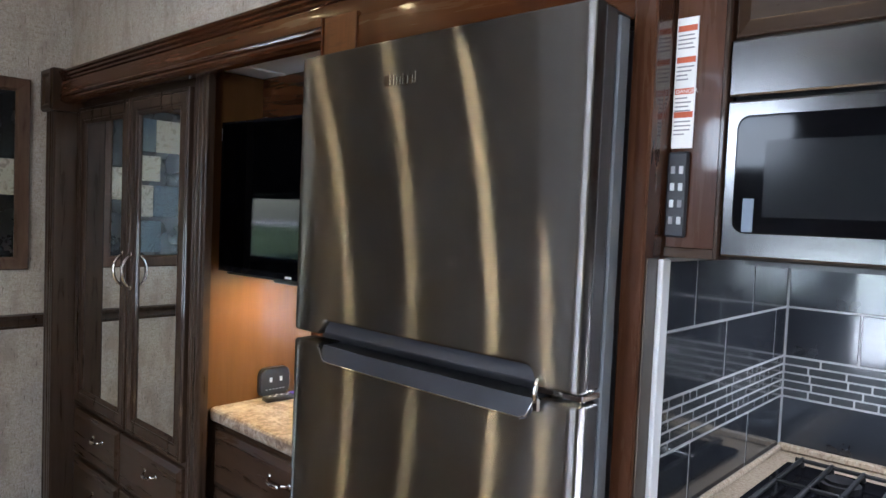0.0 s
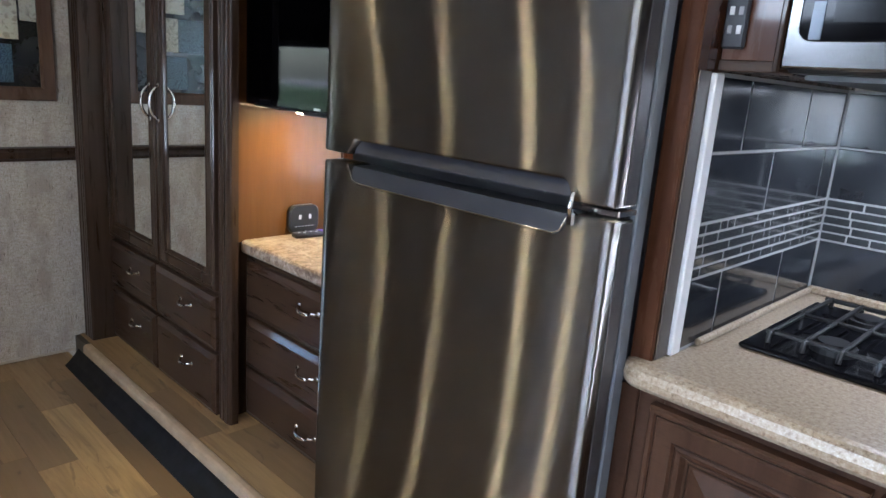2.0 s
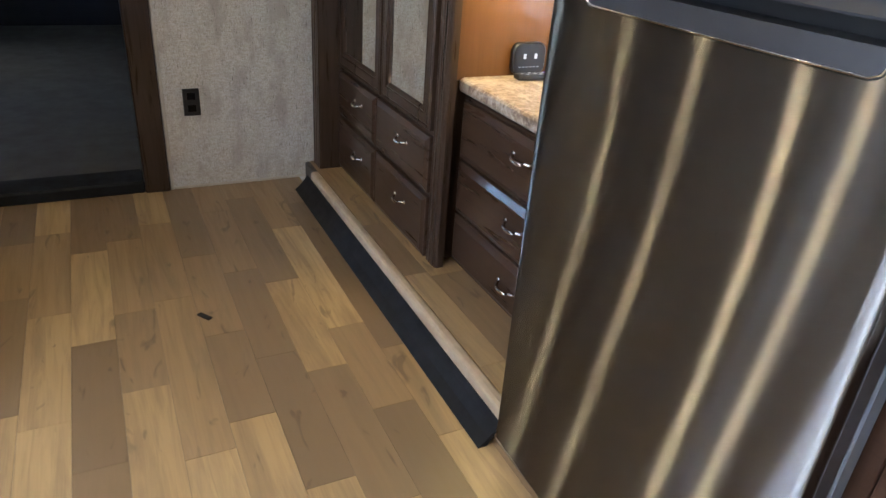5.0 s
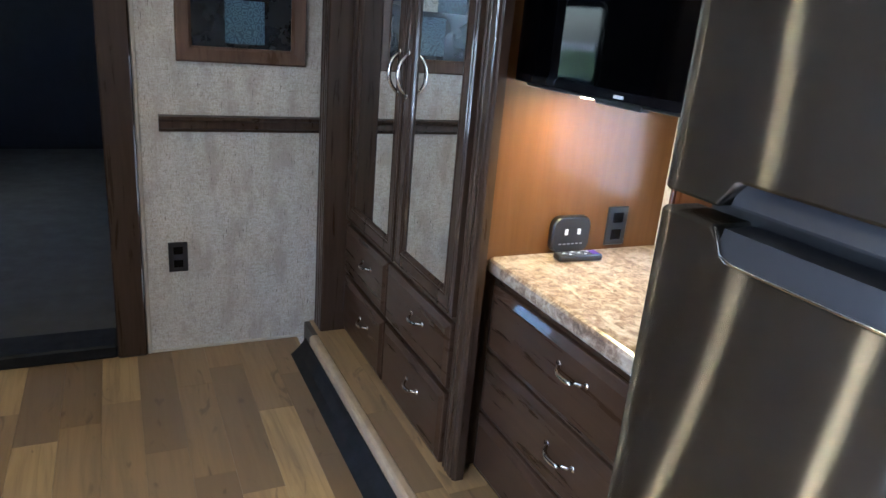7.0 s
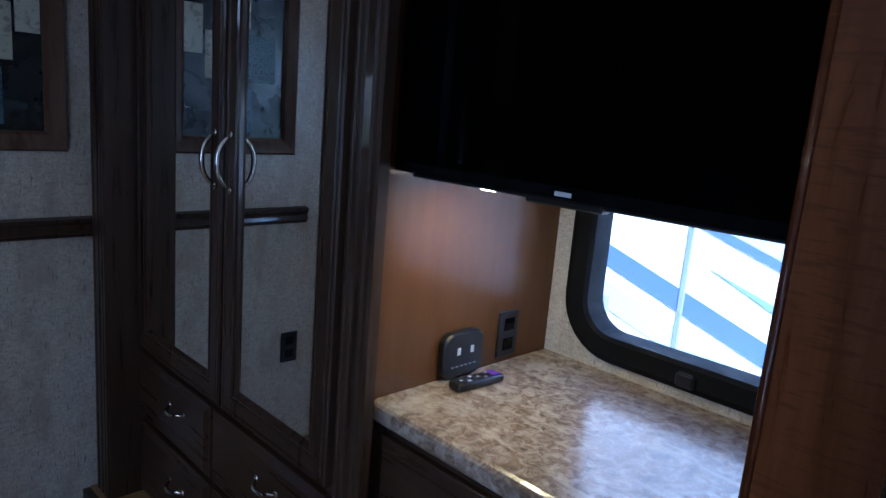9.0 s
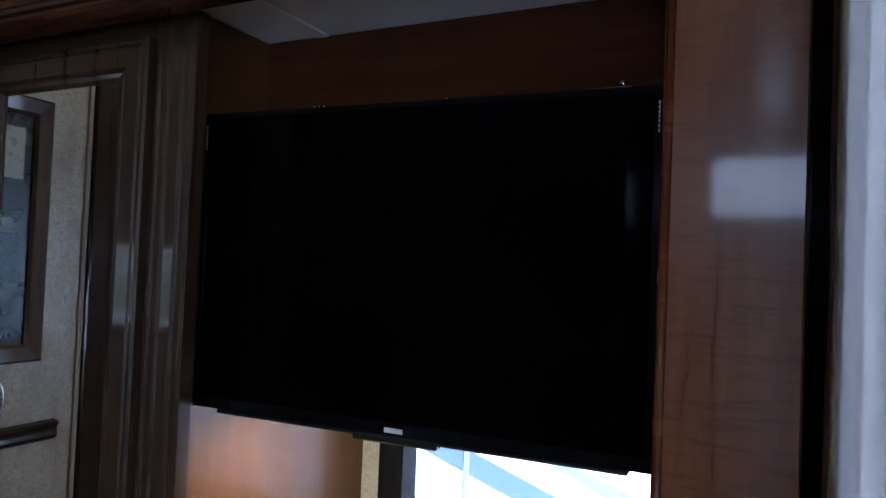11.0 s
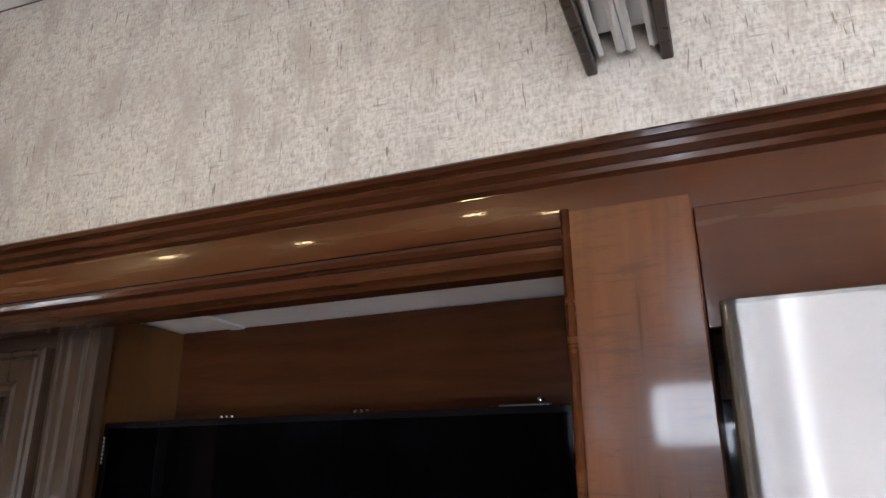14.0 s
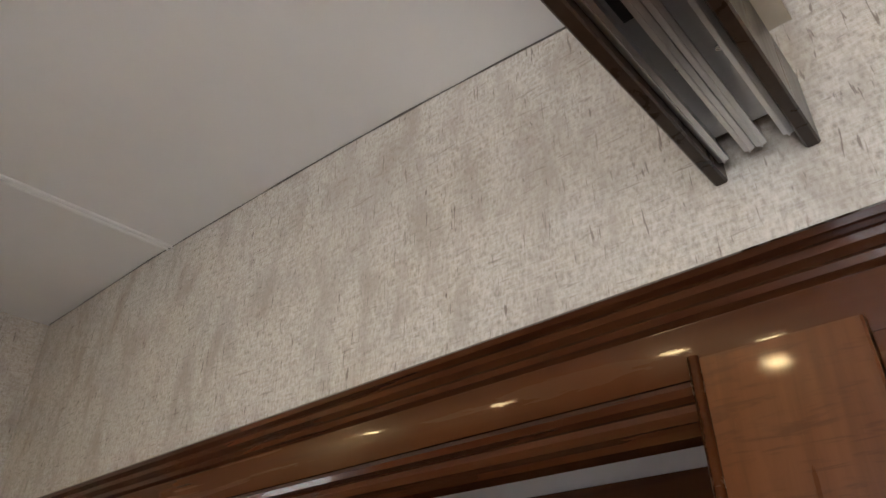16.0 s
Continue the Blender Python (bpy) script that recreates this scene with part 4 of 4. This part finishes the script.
def build_microwave():
    m = thing("microwave", (0.25, 1.1, 1.40), "stainless steel over-range microwave with black glass door", "microwave")
    x0, x1, z0, z1, y = -0.1165, 0.62, 1.388, 1.708, YK - 0.012
    part("body", boxed(x0, x1, y + 0.03, 1.40, z0, z1, 0.004), BLACK_PLASTIC, m)
    part("door", boxed(x0, x1, y, y + 0.029, z0 + 0.004, 1.620, 0.004, 2), STEEL_LIGHT, m, "brushed stainless door")
    part("top_vent", boxed(x0, x1, y, y + 0.029, 1.625, z1, 0.004, 2), STEEL_LIGHT, m, "brushed stainless vent panel")
    loops = [[(px, y + d, pz) for px, pz in rounded(x0 + 0.018 + s, 0.52 - s, 1.428 + s, 1.597 - s, 0.018, 5)] for d, s in ((0.004, 0.0), (-0.003, 0.0), (-0.004, 0.002))]
    glass = part("door_glass", rings(bmesh.new(), loops), BLACK_GLOSS, m, "black glass")
    part("viewing_screen", boxed(x0 + 0.060, 0.47, y - 0.0062, y - 0.0046, 1.452, 1.560), material("screen_mesh", (0.012, 0.013, 0.015), 0.14, spec=0.12), glass)
    part("sticker", boxed(x0 + 0.033, x0 + 0.048, y - 0.0058, y - 0.0044, 1.430, 1.478), worn("film_sticker", (0.12, 0.16, 0.22), 0.2, 0.9), glass)
    part("underside", boxed(x0 + 0.02, x1 - 0.02, y + 0.05, 1.38, z0 - 0.008, z0 - 0.0005), BLACK_PLASTIC, m)
    # unseen glowing plate that goes with the added tile lamp
    part("fill_glow_plate", boxed(0.05, 0.19, 1.27, 1.33, z0 - 0.012, z0 - 0.0085), glow("tile_fill_glow", (0.95, 0.97, 1.0), 1.5), m, "unseen glowing plate, added to brighten the tiles")
    return m


build_microwave()


def build_base_cabinet():
    c = thing("kitchen_base_cabinet", (0.3, 1.2, 0.098), "dark cherry base cabinet with raised panel door", "cabinet")
    y = 0.822
    part("body", boxed(-0.205, 0.80, y + 0.02, YB - 0.003, 0.098, 0.895), KITCHEN_WOOD, c)
    part("stile", boxed(-0.2455, -0.214, y, y + 0.0125, 0.098, 0.895, 0.002), KITCHEN_WOOD, c)
    part("stile", boxed(-0.2125, -0.170, y, y + 0.02, 0.098, 0.895, 0.002), KITCHEN_WOOD, c)
    part("top_rail", boxed(-0.170, 0.80, y, y + 0.02, 0.870, 0.895, 0.002), KITCHEN_WOOD, c)
    x0, x1, z0, z1, yd = -0.183, 0.118, 0.135, 0.886, y - 0.022
    d = part("door", door_frame(x0, x1, z0, z1, yd, 0.066), KITCHEN_WOOD, c, "raised panel door with dark glaze")
    w = 0.066
    part("raised_panel", rings(bmesh.new(), [rect(x0, x1, z0, z1, yd + 0.018, w - 0.002), rect(x0, x1, z0, z1, yd + 0.010, w - 0.002), rect(x0, x1, z0, z1, yd + 0.010, w + 0.010),
                                             rect(x0, x1, z0, z1, yd + 0.002, w + 0.040), rect(x0, x1, z0, z1, yd + 0.001, w + 0.043)]), KITCHEN_WOOD, d)
    for ins, dep in ((w - 0.017, 0.0035), (w + 0.004, 0.0095), (0.0125, 0.0035)):
        lo = [rect(x0, x1, z0, z1, yd + dep - 0.0006, ins + q) for q in (0.0, 0.0024)] + [rect(x0, x1, z0, z1, yd + dep + 0.001, ins + q) for q in (0.0024, 0.0)]
        part("glaze_line", rings(bmesh.new(), lo, close=True), GLAZE, d, "dark glaze in the groove")
    arch_handle(d, (x1 - 0.028, yd, 0.782), 0.085, "z", 0, 0.028, 0.0045)
    part("drawer_front", slab(0.128, 0.60, 0.70, 0.886, yd, 0.022, 0.02), KITCHEN_WOOD, c)
    return c


build_base_cabinet()


def build_kitchen_counter():
    k = [(YB - 0.003, 0.897), (YB - 0.003, 0.940), (0.818, 0.940), (0.808, 0.938), (0.801, 0.932), (0.798, 0.920), (0.801, 0.908), (0.808, 0.900), (0.818, 0.897)]
    bm = bmesh.new()
    rings(bm, [[(x, y, z) for y, z in k] for x in (-0.2067, 0.80)])
    # nose that laps round the partition's edge
    nose = []
    for i in range(9):
        a = PI / 2 * i / 8
        x, s = -0.2068 - 0.040 * math.sin(a), 0.030 * (1 - math.cos(a))
        nose.append([(x, min(0.834, y + (s if y < 0.83 else 0.0)), 0.9185 + (z - 0.9185) * (1 - 0.25 * (1 - math.cos(a)))) for y, z in [(0.8345, 0.897), (0.8345, 0.940)] + k[2:]])
    rings(bm, nose)
    c = solo("kitchen_counter", bm, SOLID, "beige speckled solid-surface countertop with rounded nose", "countertop")
    return c


build_kitchen_counter()
curb = boxed(-0.1985, -0.188, YK + 0.06, 1.515, 0.9405, 0.955, 0.004)
box(curb, -0.1985, 0.80, 1.515, 1.5265, 0.9405, 0.958, 0.004)
solo("counter_curb", curb, SOLID, "low beige curb at the back of the counter", "trim")


def build_cooktop():
    c = thing("cooktop", (0.12, 1.22, 0.941), "black glass gas cooktop with cast iron grates", "cooktop")
    part("glass_top", boxed(-0.150, 0.42, 1.025, 1.42, 0.9405, 0.950, 0.003), BLACK_GLOSS, c)
    for bx, by in ((-0.03, 1.12), (0.26, 1.12), (-0.03, 1.33), (0.26, 1.33)):
        b = part("burner", tube(bmesh.new(), [(bx, by, 0.950), (bx, by, 0.962)], 0.036, 20), worn("burner_iron_%d" % round(bx * 100 + by * 10), (0.02, 0.02, 0.022), 0.4), c)
        part("burner_cap", tube(bmesh.new(), [(bx, by, 0.962), (bx, by, 0.968)], 0.026, 20), BLACK_PLASTIC, b)
    for gx in (-0.115, 0.145):
        bm = bmesh.new()
        for k in range(5):
            x = gx + 0.055 * k
            tube(bm, [(x, 1.06, 0.951), (x, 1.062, 0.968), (x, 1.40, 0.968), (x, 1.402, 0.951)], 0.0045, 6)
        for yy in (1.075, 1.23, 1.39):
            tube(bm, [(gx - 0.01, yy, 0.968), (gx + 0.23, yy, 0.968)], 0.0045, 6)
        part("grate", bm, BLACK_PLASTIC, c, "cast iron grate")
    return c


build_cooktop()

# ------------------------------------------------------------------ end wall picture, outlet, small things
def build_picture():
    y0, y1, z0, z1 = 0.350, 0.812, 1.135, 1.935
    p = thing("framed_picture", (XE, 0.57, z0), "bronze wood framed picture of blue and cream printed squares on black", "picture")
    lp = []
    for i, d in ((0.0, 0.0), (0.0, 0.020), (0.006, 0.026), (0.045, 0.020), (0.055, 0.012), (0.055, 0.0)):
        lp.append([(XE + d, a, b) for a, b in ((y0 + i, z0 + i), (y1 - i, z0 + i), (y1 - i, z1 - i), (y0 + i, z1 - i))])
    part("frame", rings(bmesh.new(), lp, close=True), FRAME_BRONZE, p)
    part("board", boxed(XE + 0.001, XE + 0.007, y0 + 0.05, y1 - 0.05, z0 + 0.05, z1 - 0.05), ART_BLACK, p)
    for a, b, w, h, mat in ((0.52, 1.205, 0.14, 0.150, ART_BLUE), (0.562, 1.375, 0.125, 0.150, ART_CREAM), (0.435, 1.375, 0.125, 0.150, ART_BLUE), (0.53, 1.545, 0.12, 0.120, ART_CREAM),
                            (0.555, 1.685, 0.125, 0.155, ART_BLUE), (0.430, 1.685, 0.123, 0.155, ART_CREAM), (0.695, 1.45, 0.06, 0.15, ART_CREAM)):
        part("printed_square", boxed(XE + 0.0072, XE + 0.0085, a, a + w, b, b + h), mat, p)
    g = part("glazing", boxed(XE + 0.0092, XE + 0.0108, y0 + 0.052, y1 - 0.052, z0 + 0.052, z1 - 0.052), GLASS, p, "clear picture glass")
    g.visible_shadow = False
    return p


build_picture()


def outlet_x(name, x, y0, y1, z0, z1, side, label):
    o = thing(name, (x, (y0 + y1) / 2, z0), label, "outlet")
    t = 0.006 * side
    part("plate", boxed(min(x, x + t), max(x, x + t), y0, y1, z0, z1, 0.002), BLACK_PLASTIC, o)
    for k in (0.28, 0.72):
        zc = z0 + (z1 - z0) * k
        part("socket", boxed(min(x + t, x + t * 1.5), max(x + t, x + t * 1.5), y0 + 0.018, y1 - 0.018, zc - 0.015, zc + 0.015, 0.001), BLACK_GLOSS, o)
    return o


outlet_x("wall_outlet", XE, 0.298, 0.368, 0.338, 0.458, 1, "black wall outlet on the wallpaper")
outlet_x("nook_outlet", -1.845, 1.403, 1.474, 0.770, 0.884, 1, "black outlet plate on the nook side panel")


def build_media_box():
    b = thing("antenna_booster_box", (-1.82, 1.22, 0.759), "black rounded control box leaning on the nook panel", "control box")
    x = -1.843
    lp = [[(x + d, yy, zz) for yy, zz in rounded(1.210 + s, 1.335 - s, 0.762 + s, 0.866 - s, 0.028 - s, 5)] for d, s in ((0.001, 0.0), (0.016, 0.0), (0.021, 0.004))]
    part("case", rings(bmesh.new(), lp), BLACK_PLASTIC, b)
    for yy in (1.248, 1.290):
        part("socket_mark", boxed(x + 0.0212, x + 0.0225, yy, yy + 0.010, 0.815, 0.831), MARK, b)
    for k in range(6):
        part("print_bar", boxed(x + 0.0212, x + 0.0218, 1.232 + 0.014 * k, 1.241 + 0.014 * k, 0.787, 0.790), INK, b)
    return b


build_media_box()


def build_remote():
    r = thing("remote_control", (-1.79, 1.23, 0.759), "black remote control with a purple tag lying on the counter", "remote control")
    m = pose(-1.775, 1.268, 0.7595, 0, 0, 86)
    bm = boxed(-0.068, 0.068, -0.019, 0.019, 0, 0.018, 0.006, 3)
    bm.transform(m)
    body = part("case", bm, BLACK_PLASTIC, r, "", True)
    for k in range(6):
        for j in (-1, 0, 1):
            bb = boxed(-0.05 + 0.016 * k, -0.043 + 0.016 * k, -0.0025 + j * 0.009, 0.0025 + j * 0.009, 0.018, 0.0195)
            bb.transform(m)
            part("button", bb, MARK if (k + j) % 3 == 0 else PLASTIC_GREY, body)
    t = boxed(0.036, 0.056, -0.014, 0.014, 0.0185, 0.0200)
    t.transform(m)
    part("tag", t, PURPLE, body, "purple tag")
    return r


build_remote()
sc = boxed(-0.028, 0.028, -0.010, 0.010, 0.0005, 0.003, 0.0008)
sc.transform(pose(-1.895, 0.186, 0.0, 0, 0, 35))
solo("floor_scrap", sc, RUBBER, "small black scrap lying on the floor", "scrap")


# ------------------------------------------------------------------ overhead track from the upper wall across the room
def build_track():
    t = thing("overhead_track", (-0.99, YU, 2.10), "aluminium double sliding track between dark wood boards, fixed overhead", "track")
    ya, yb = YF + 0.001, YU - 0.001
    part("side_board", boxed(-1.041, -1.027, ya, yb, 2.1020, 2.1900, 0.002), ESPRESSO, t)
    part("side_board", boxed(-0.951, -0.937, ya, yb, 2.1030, 2.1900, 0.002), ESPRESSO, t)
    part("top_board", boxed(-1.027, -0.951, ya, yb, 2.1610, 2.1900), ESPRESSO, t)
    for a in (-1.026, -0.9885):
        b = a + 0.0365
        ch = [(a, 2.1600), (a, 2.1140), (a + 0.0045, 2.1120), (a + 0.0105, 2.1140), (a + 0.0105, 2.1180), (a + 0.003, 2.1180), (a + 0.003, 2.1450),
              (b - 0.003, 2.1450), (b - 0.003, 2.1180), (b - 0.0105, 2.1180), (b - 0.0105, 2.1140), (b - 0.0045, 2.1120), (b, 2.1140), (b, 2.1600)]
        c = part("channel", rings(bmesh.new(), [[(x, ya, z) for x, z in ch], [(x, yb - 0.022, z) for x, z in ch]]), ALUMINIUM, t, "brushed aluminium channel")
        part("bead", boxed(a + 0.0048, a + 0.0062, ya, yb - 0.022, 2.1105, 2.1125), ALUMINIUM, c)
        part("bead", boxed(b - 0.0062, b - 0.0048, ya, yb - 0.022, 2.1105, 2.1125), ALUMINIUM, c)
        part("screw", disc(bmesh.new(), ((a + b) / 2, 0.835, 2.1445), 0.003, "z", 0.003, 10), NICKEL, c)
    part("hole", disc(bmesh.new(), (-1.004, 0.880, 2.1445), 0.004, "z", 0.003, 10), BLACK_PLASTIC, t)
    part("roller_slot", boxed(-1.018, -0.998, 0.62, 0.755, 2.1425, 2.1448), BLACK_PLASTIC, t)
    part("roller_slot", boxed(-0.968, -0.960, 0.55, 0.70, 2.1425, 2.1448), BLACK_PLASTIC, t)
    part("pale_strip", boxed(-0.936, -0.915, ya, YU - 0.09, 2.1800, 2.1900), TRIM_BEIGE, t)
    return t


build_track()

# ceiling puck lights, the last two unseen and added for warm fill
for n, (px, py) in enumerate(PUCKS):
    z = ceiling_z(px)
    p = thing("ceiling_light", (px, py, z), "round recessed ceiling lamp, switched on", "lamp", "ceiling lamps")
    part("trim_ring", tube(bmesh.new(), [(px, py, z + 0.004), (px, py, z - 0.010)], 0.052, 24), NICKEL, p, "", False)
    part("lens", tube(bmesh.new(), [(px, py, z - 0.0105), (px, py, z - 0.0135)], 0.038, 24), PUCK_GLOW, p, "warm glowing lens")


# ------------------------------------------------------------------ outside
def neighbour():
    t = thing("travel_trailer", (-1.0, 7.2, -0.95), "white travel trailer with slanted blue-grey stripes parked outside", "trailer")
    y = 3.6
    part("side_wall", boxed(-7.0, 3.0, y, y + 2.4, -0.45, 2.6, 0.08, 3), WHITE_PAINT, t)
    part("chassis", boxed(-6.5, 2.5, y + 0.1, y + 2.3, -0.66, -0.452), BLACK_PLASTIC, t)
    for x in (-2.6, -1.7):
        part("wheel", tube(bmesh.new(), [(x, y + 0.02, -0.60), (x, y + 0.28, -0.60)], 0.35, 28), RUBBER, t)
    for zt, w, mat, slope in ((0.713, 0.125, STRIPE_BLUE, -0.335), (0.500, 0.150, STRIPE_PALE, -0.325), (1.114, 0.045, STRIPE_BLUE, -0.33), (1.205, 0.086, STRIPE_PALE, -0.33)):
        # zt: height of the upper edge at x = -3.05
        pts = [(-4.6, zt - 1.55 * slope), (-0.6, zt + 2.45 * slope), (-0.6, zt + 2.45 * slope - w), (-4.6, zt - 1.55 * slope - w)]
        part("stripe", rings(bmesh.new(), [[(px, y - 0.004, pz) for px, pz in pts], [(px, y - 0.001, pz) for px, pz in pts]]), mat, t)
    tip = [(-2.305, 0.652), (-1.70, 0.460), (-1.2, 0.300), (-1.2, 0.175), (-1.70, 0.390)]
    part("stripe", rings(bmesh.new(), [[(px, y - 0.004, pz) for px, pz in tip], [(px, y - 0.001, pz) for px, pz in tip]]), STRIPE_MID, t)
    part("awning_arm", tube(bmesh.new(), [(-2.95, y - 0.03, 0.52), (-2.87, y - 0.03, 0.37), (-2.855, y - 0.03, -0.1)], 0.018, 8), FRIDGE_GREY, t)
    for x in (-4.4, -2.45):
        part("seam", boxed(x, x + 0.032, y - 0.014, y - 0.0005, -0.4, 2.4, 0.004), FRIDGE_GREY, t)
    return t


neighbour()


def tree(x, y, h, seed):
    random.seed(seed)
    t = thing("tree", (x, y, -0.95), "leafy green tree at the edge of the lot", "tree", "trees beyond the lot")
    part("trunk", tube(bmesh.new(), [(x, y, -0.95), (x + 0.1, y, h * 0.3), (x, y + 0.1, h * 0.7)], [0.28, 0.2, 0.08], 8), BARK, t)
    bm = bmesh.new()
    for k in range(420):
        a, r = random.random() * 2 * PI, random.random() ** 0.5 * h * 0.42
        zz = h * (0.25 + 0.72 * random.random())
        r *= max(0.2, 1 - abs(zz / h - 0.55) * 1.5)
        c = Vector((x + r * math.cos(a), y + r * math.sin(a), zz))
        q = Euler((random.random() * 3, random.random() * 3, random.random() * 3)).to_matrix()
        s = 0.35 + 0.3 * random.random()
        vs = [bm.verts.new(c + q @ Vector(p) * s) for p in ((-1, 0, 0), (0, -0.6, 0.15), (1, 0, 0), (0, 0.6, -0.1))]
        bm.faces.new(vs)
    part("crown", bm, LEAF, t)
    return t


for k in range(9):
    tree(-26 + 4.6 * k + (k % 3), -24 - 2.5 * (k % 2), 6.5 + (k * 7 % 4), k)
solo("grass_verge", boxed(-80, 60, -60, -19, -0.949, -0.93), GRASS, "strip of grass beyond the gravel", "grass", kind="stuff")

# ------------------------------------------------------------------ tiles
TILE_CACHE = {}


def piece(name, sx, sy, sz, m, mat, parent, bevel=0.0012):
    key = (name, round(sx, 4), round(sy, 4), round(sz, 4), mat.name)
    if key not in TILE_CACHE:
        TILE_CACHE[key] = mesh_from(name, boxed(-sx / 2, sx / 2, -sy / 2, sy / 2, -sz / 2, sz / 2, bevel), mat)
    ob = new(name, TILE_CACHE[key])
    ob.matrix_basis = m
    ob.parent = parent
    return ob


bs_side = structure("backsplash_side", boxed(-0.2066, -0.2001, YK + 0.008, YB - 0.05, 0.9405, 1.384), GROUT, "charcoal tiled backsplash with a mosaic band", "backsplash")
bs_back = structure("backsplash_back", boxed(-0.2000, 0.80, 1.5282, 1.560, 0.9405, 1.384), GROUT, "charcoal tiled backsplash with a mosaic band", "backsplash")
structure("tile_edge_trim", boxed(-0.2066, -0.1965, YK - 0.020, YK + 0.0075, 0.9405, 1.382, 0.002), WHITE_TRIM, "white metal edge of the tiles", "trim")


def tile_run(parent, along, lo, hi, z0, z1, first, pitch, mat, gap=0.0044, kinds=None):
    """Tiles in one row. along: 'y' on the side wall, 'x' on the back wall."""
    edges = [lo]
    e = first
    while e < hi:
        if e > lo + 0.01:
            edges.append(e)
        e += pitch if not kinds else random.choice(kinds)
    edges.append(hi)
    for a, b in zip(edges, edges[1:]):
        w, h, c = b - a - gap, z1 - z0 - gap, (a + b) / 2
        if w < 0.006:
            continue
        use = mat if not kinds or random.random() < 0.86 or along == "y" else MOSAIC_METAL
        if along == "y":
            piece("tile", 0.006, w, h, Matrix.Translation((-0.2020, c, (z0 + z1) / 2)), use, parent)
        else:
            piece("tile", w, 0.006, h, Matrix.Translation((c, 1.5300, (z0 + z1) / 2)), use, parent)


random.seed(11)
for z0, z1, fy, fx in ((1.264, 1.380, 1.020, 0.10), (1.153, 1.264, 0.885, -0.052), (0.944, 1.062, 1.030, 0.10)):
    tile_run(bs_side, "y", YK + 0.010, 1.526, z0, z1, fy, 0.284, TILE)
    tile_run(bs_back, "x", -0.198, 0.60, z0, z1, fx, 0.284, TILE)
for k in range(5):
    z0 = 1.0625 + 0.0180 * k
    tile_run(bs_side, "y", YK + 0.010, 1.526, z0, z0 + 0.0180, YK + 0.03 + 0.02 * random.random(), 0.1, MOSAIC, 0.0036, (0.028, 0.055, 0.075, 0.10))
    tile_run(bs_back, "x", -0.198, 0.45, z0, z0 + 0.0180, -0.15 + 0.03 * random.random(), 0.1, MOSAIC, 0.0036, (0.045, 0.075, 0.10, 0.13))

# ------------------------------------------------------------------ floor planks
random.seed(21)


def planks(parent, x0, x1, y0, y1, z, first_y, width, lengths):
    y = first_y
    while y < y1:
        a, b = max(y, y0), min(y + width, y1)
        if b - a > 0.01:
            x = x0 - random.random() * 0.5
            while x < x1:
                n = x + random.choice(lengths)
                p, q = max(x, x0), min(n, x1)
                if q - p > 0.02:
                    piece("plank", round(q - p, 3) - 0.0007, b - a - 0.0006, 0.004, Matrix.Translation(((p + q) / 2, (a + b) / 2, z)), PLANK, parent, 0.0003)
                x = n
        y += width


planks(floor_slab, XE + 0.001, XR, YF, 0.799, -0.002, -1.70 + 0.015, 0.1235, (0.42, 0.55, 0.62, 0.78))
planks(slide_floor, -2.949, -0.93, 0.836, 1.07, 0.098, 0.80, 0.1235, (0.42, 0.55, 0.62, 0.78))
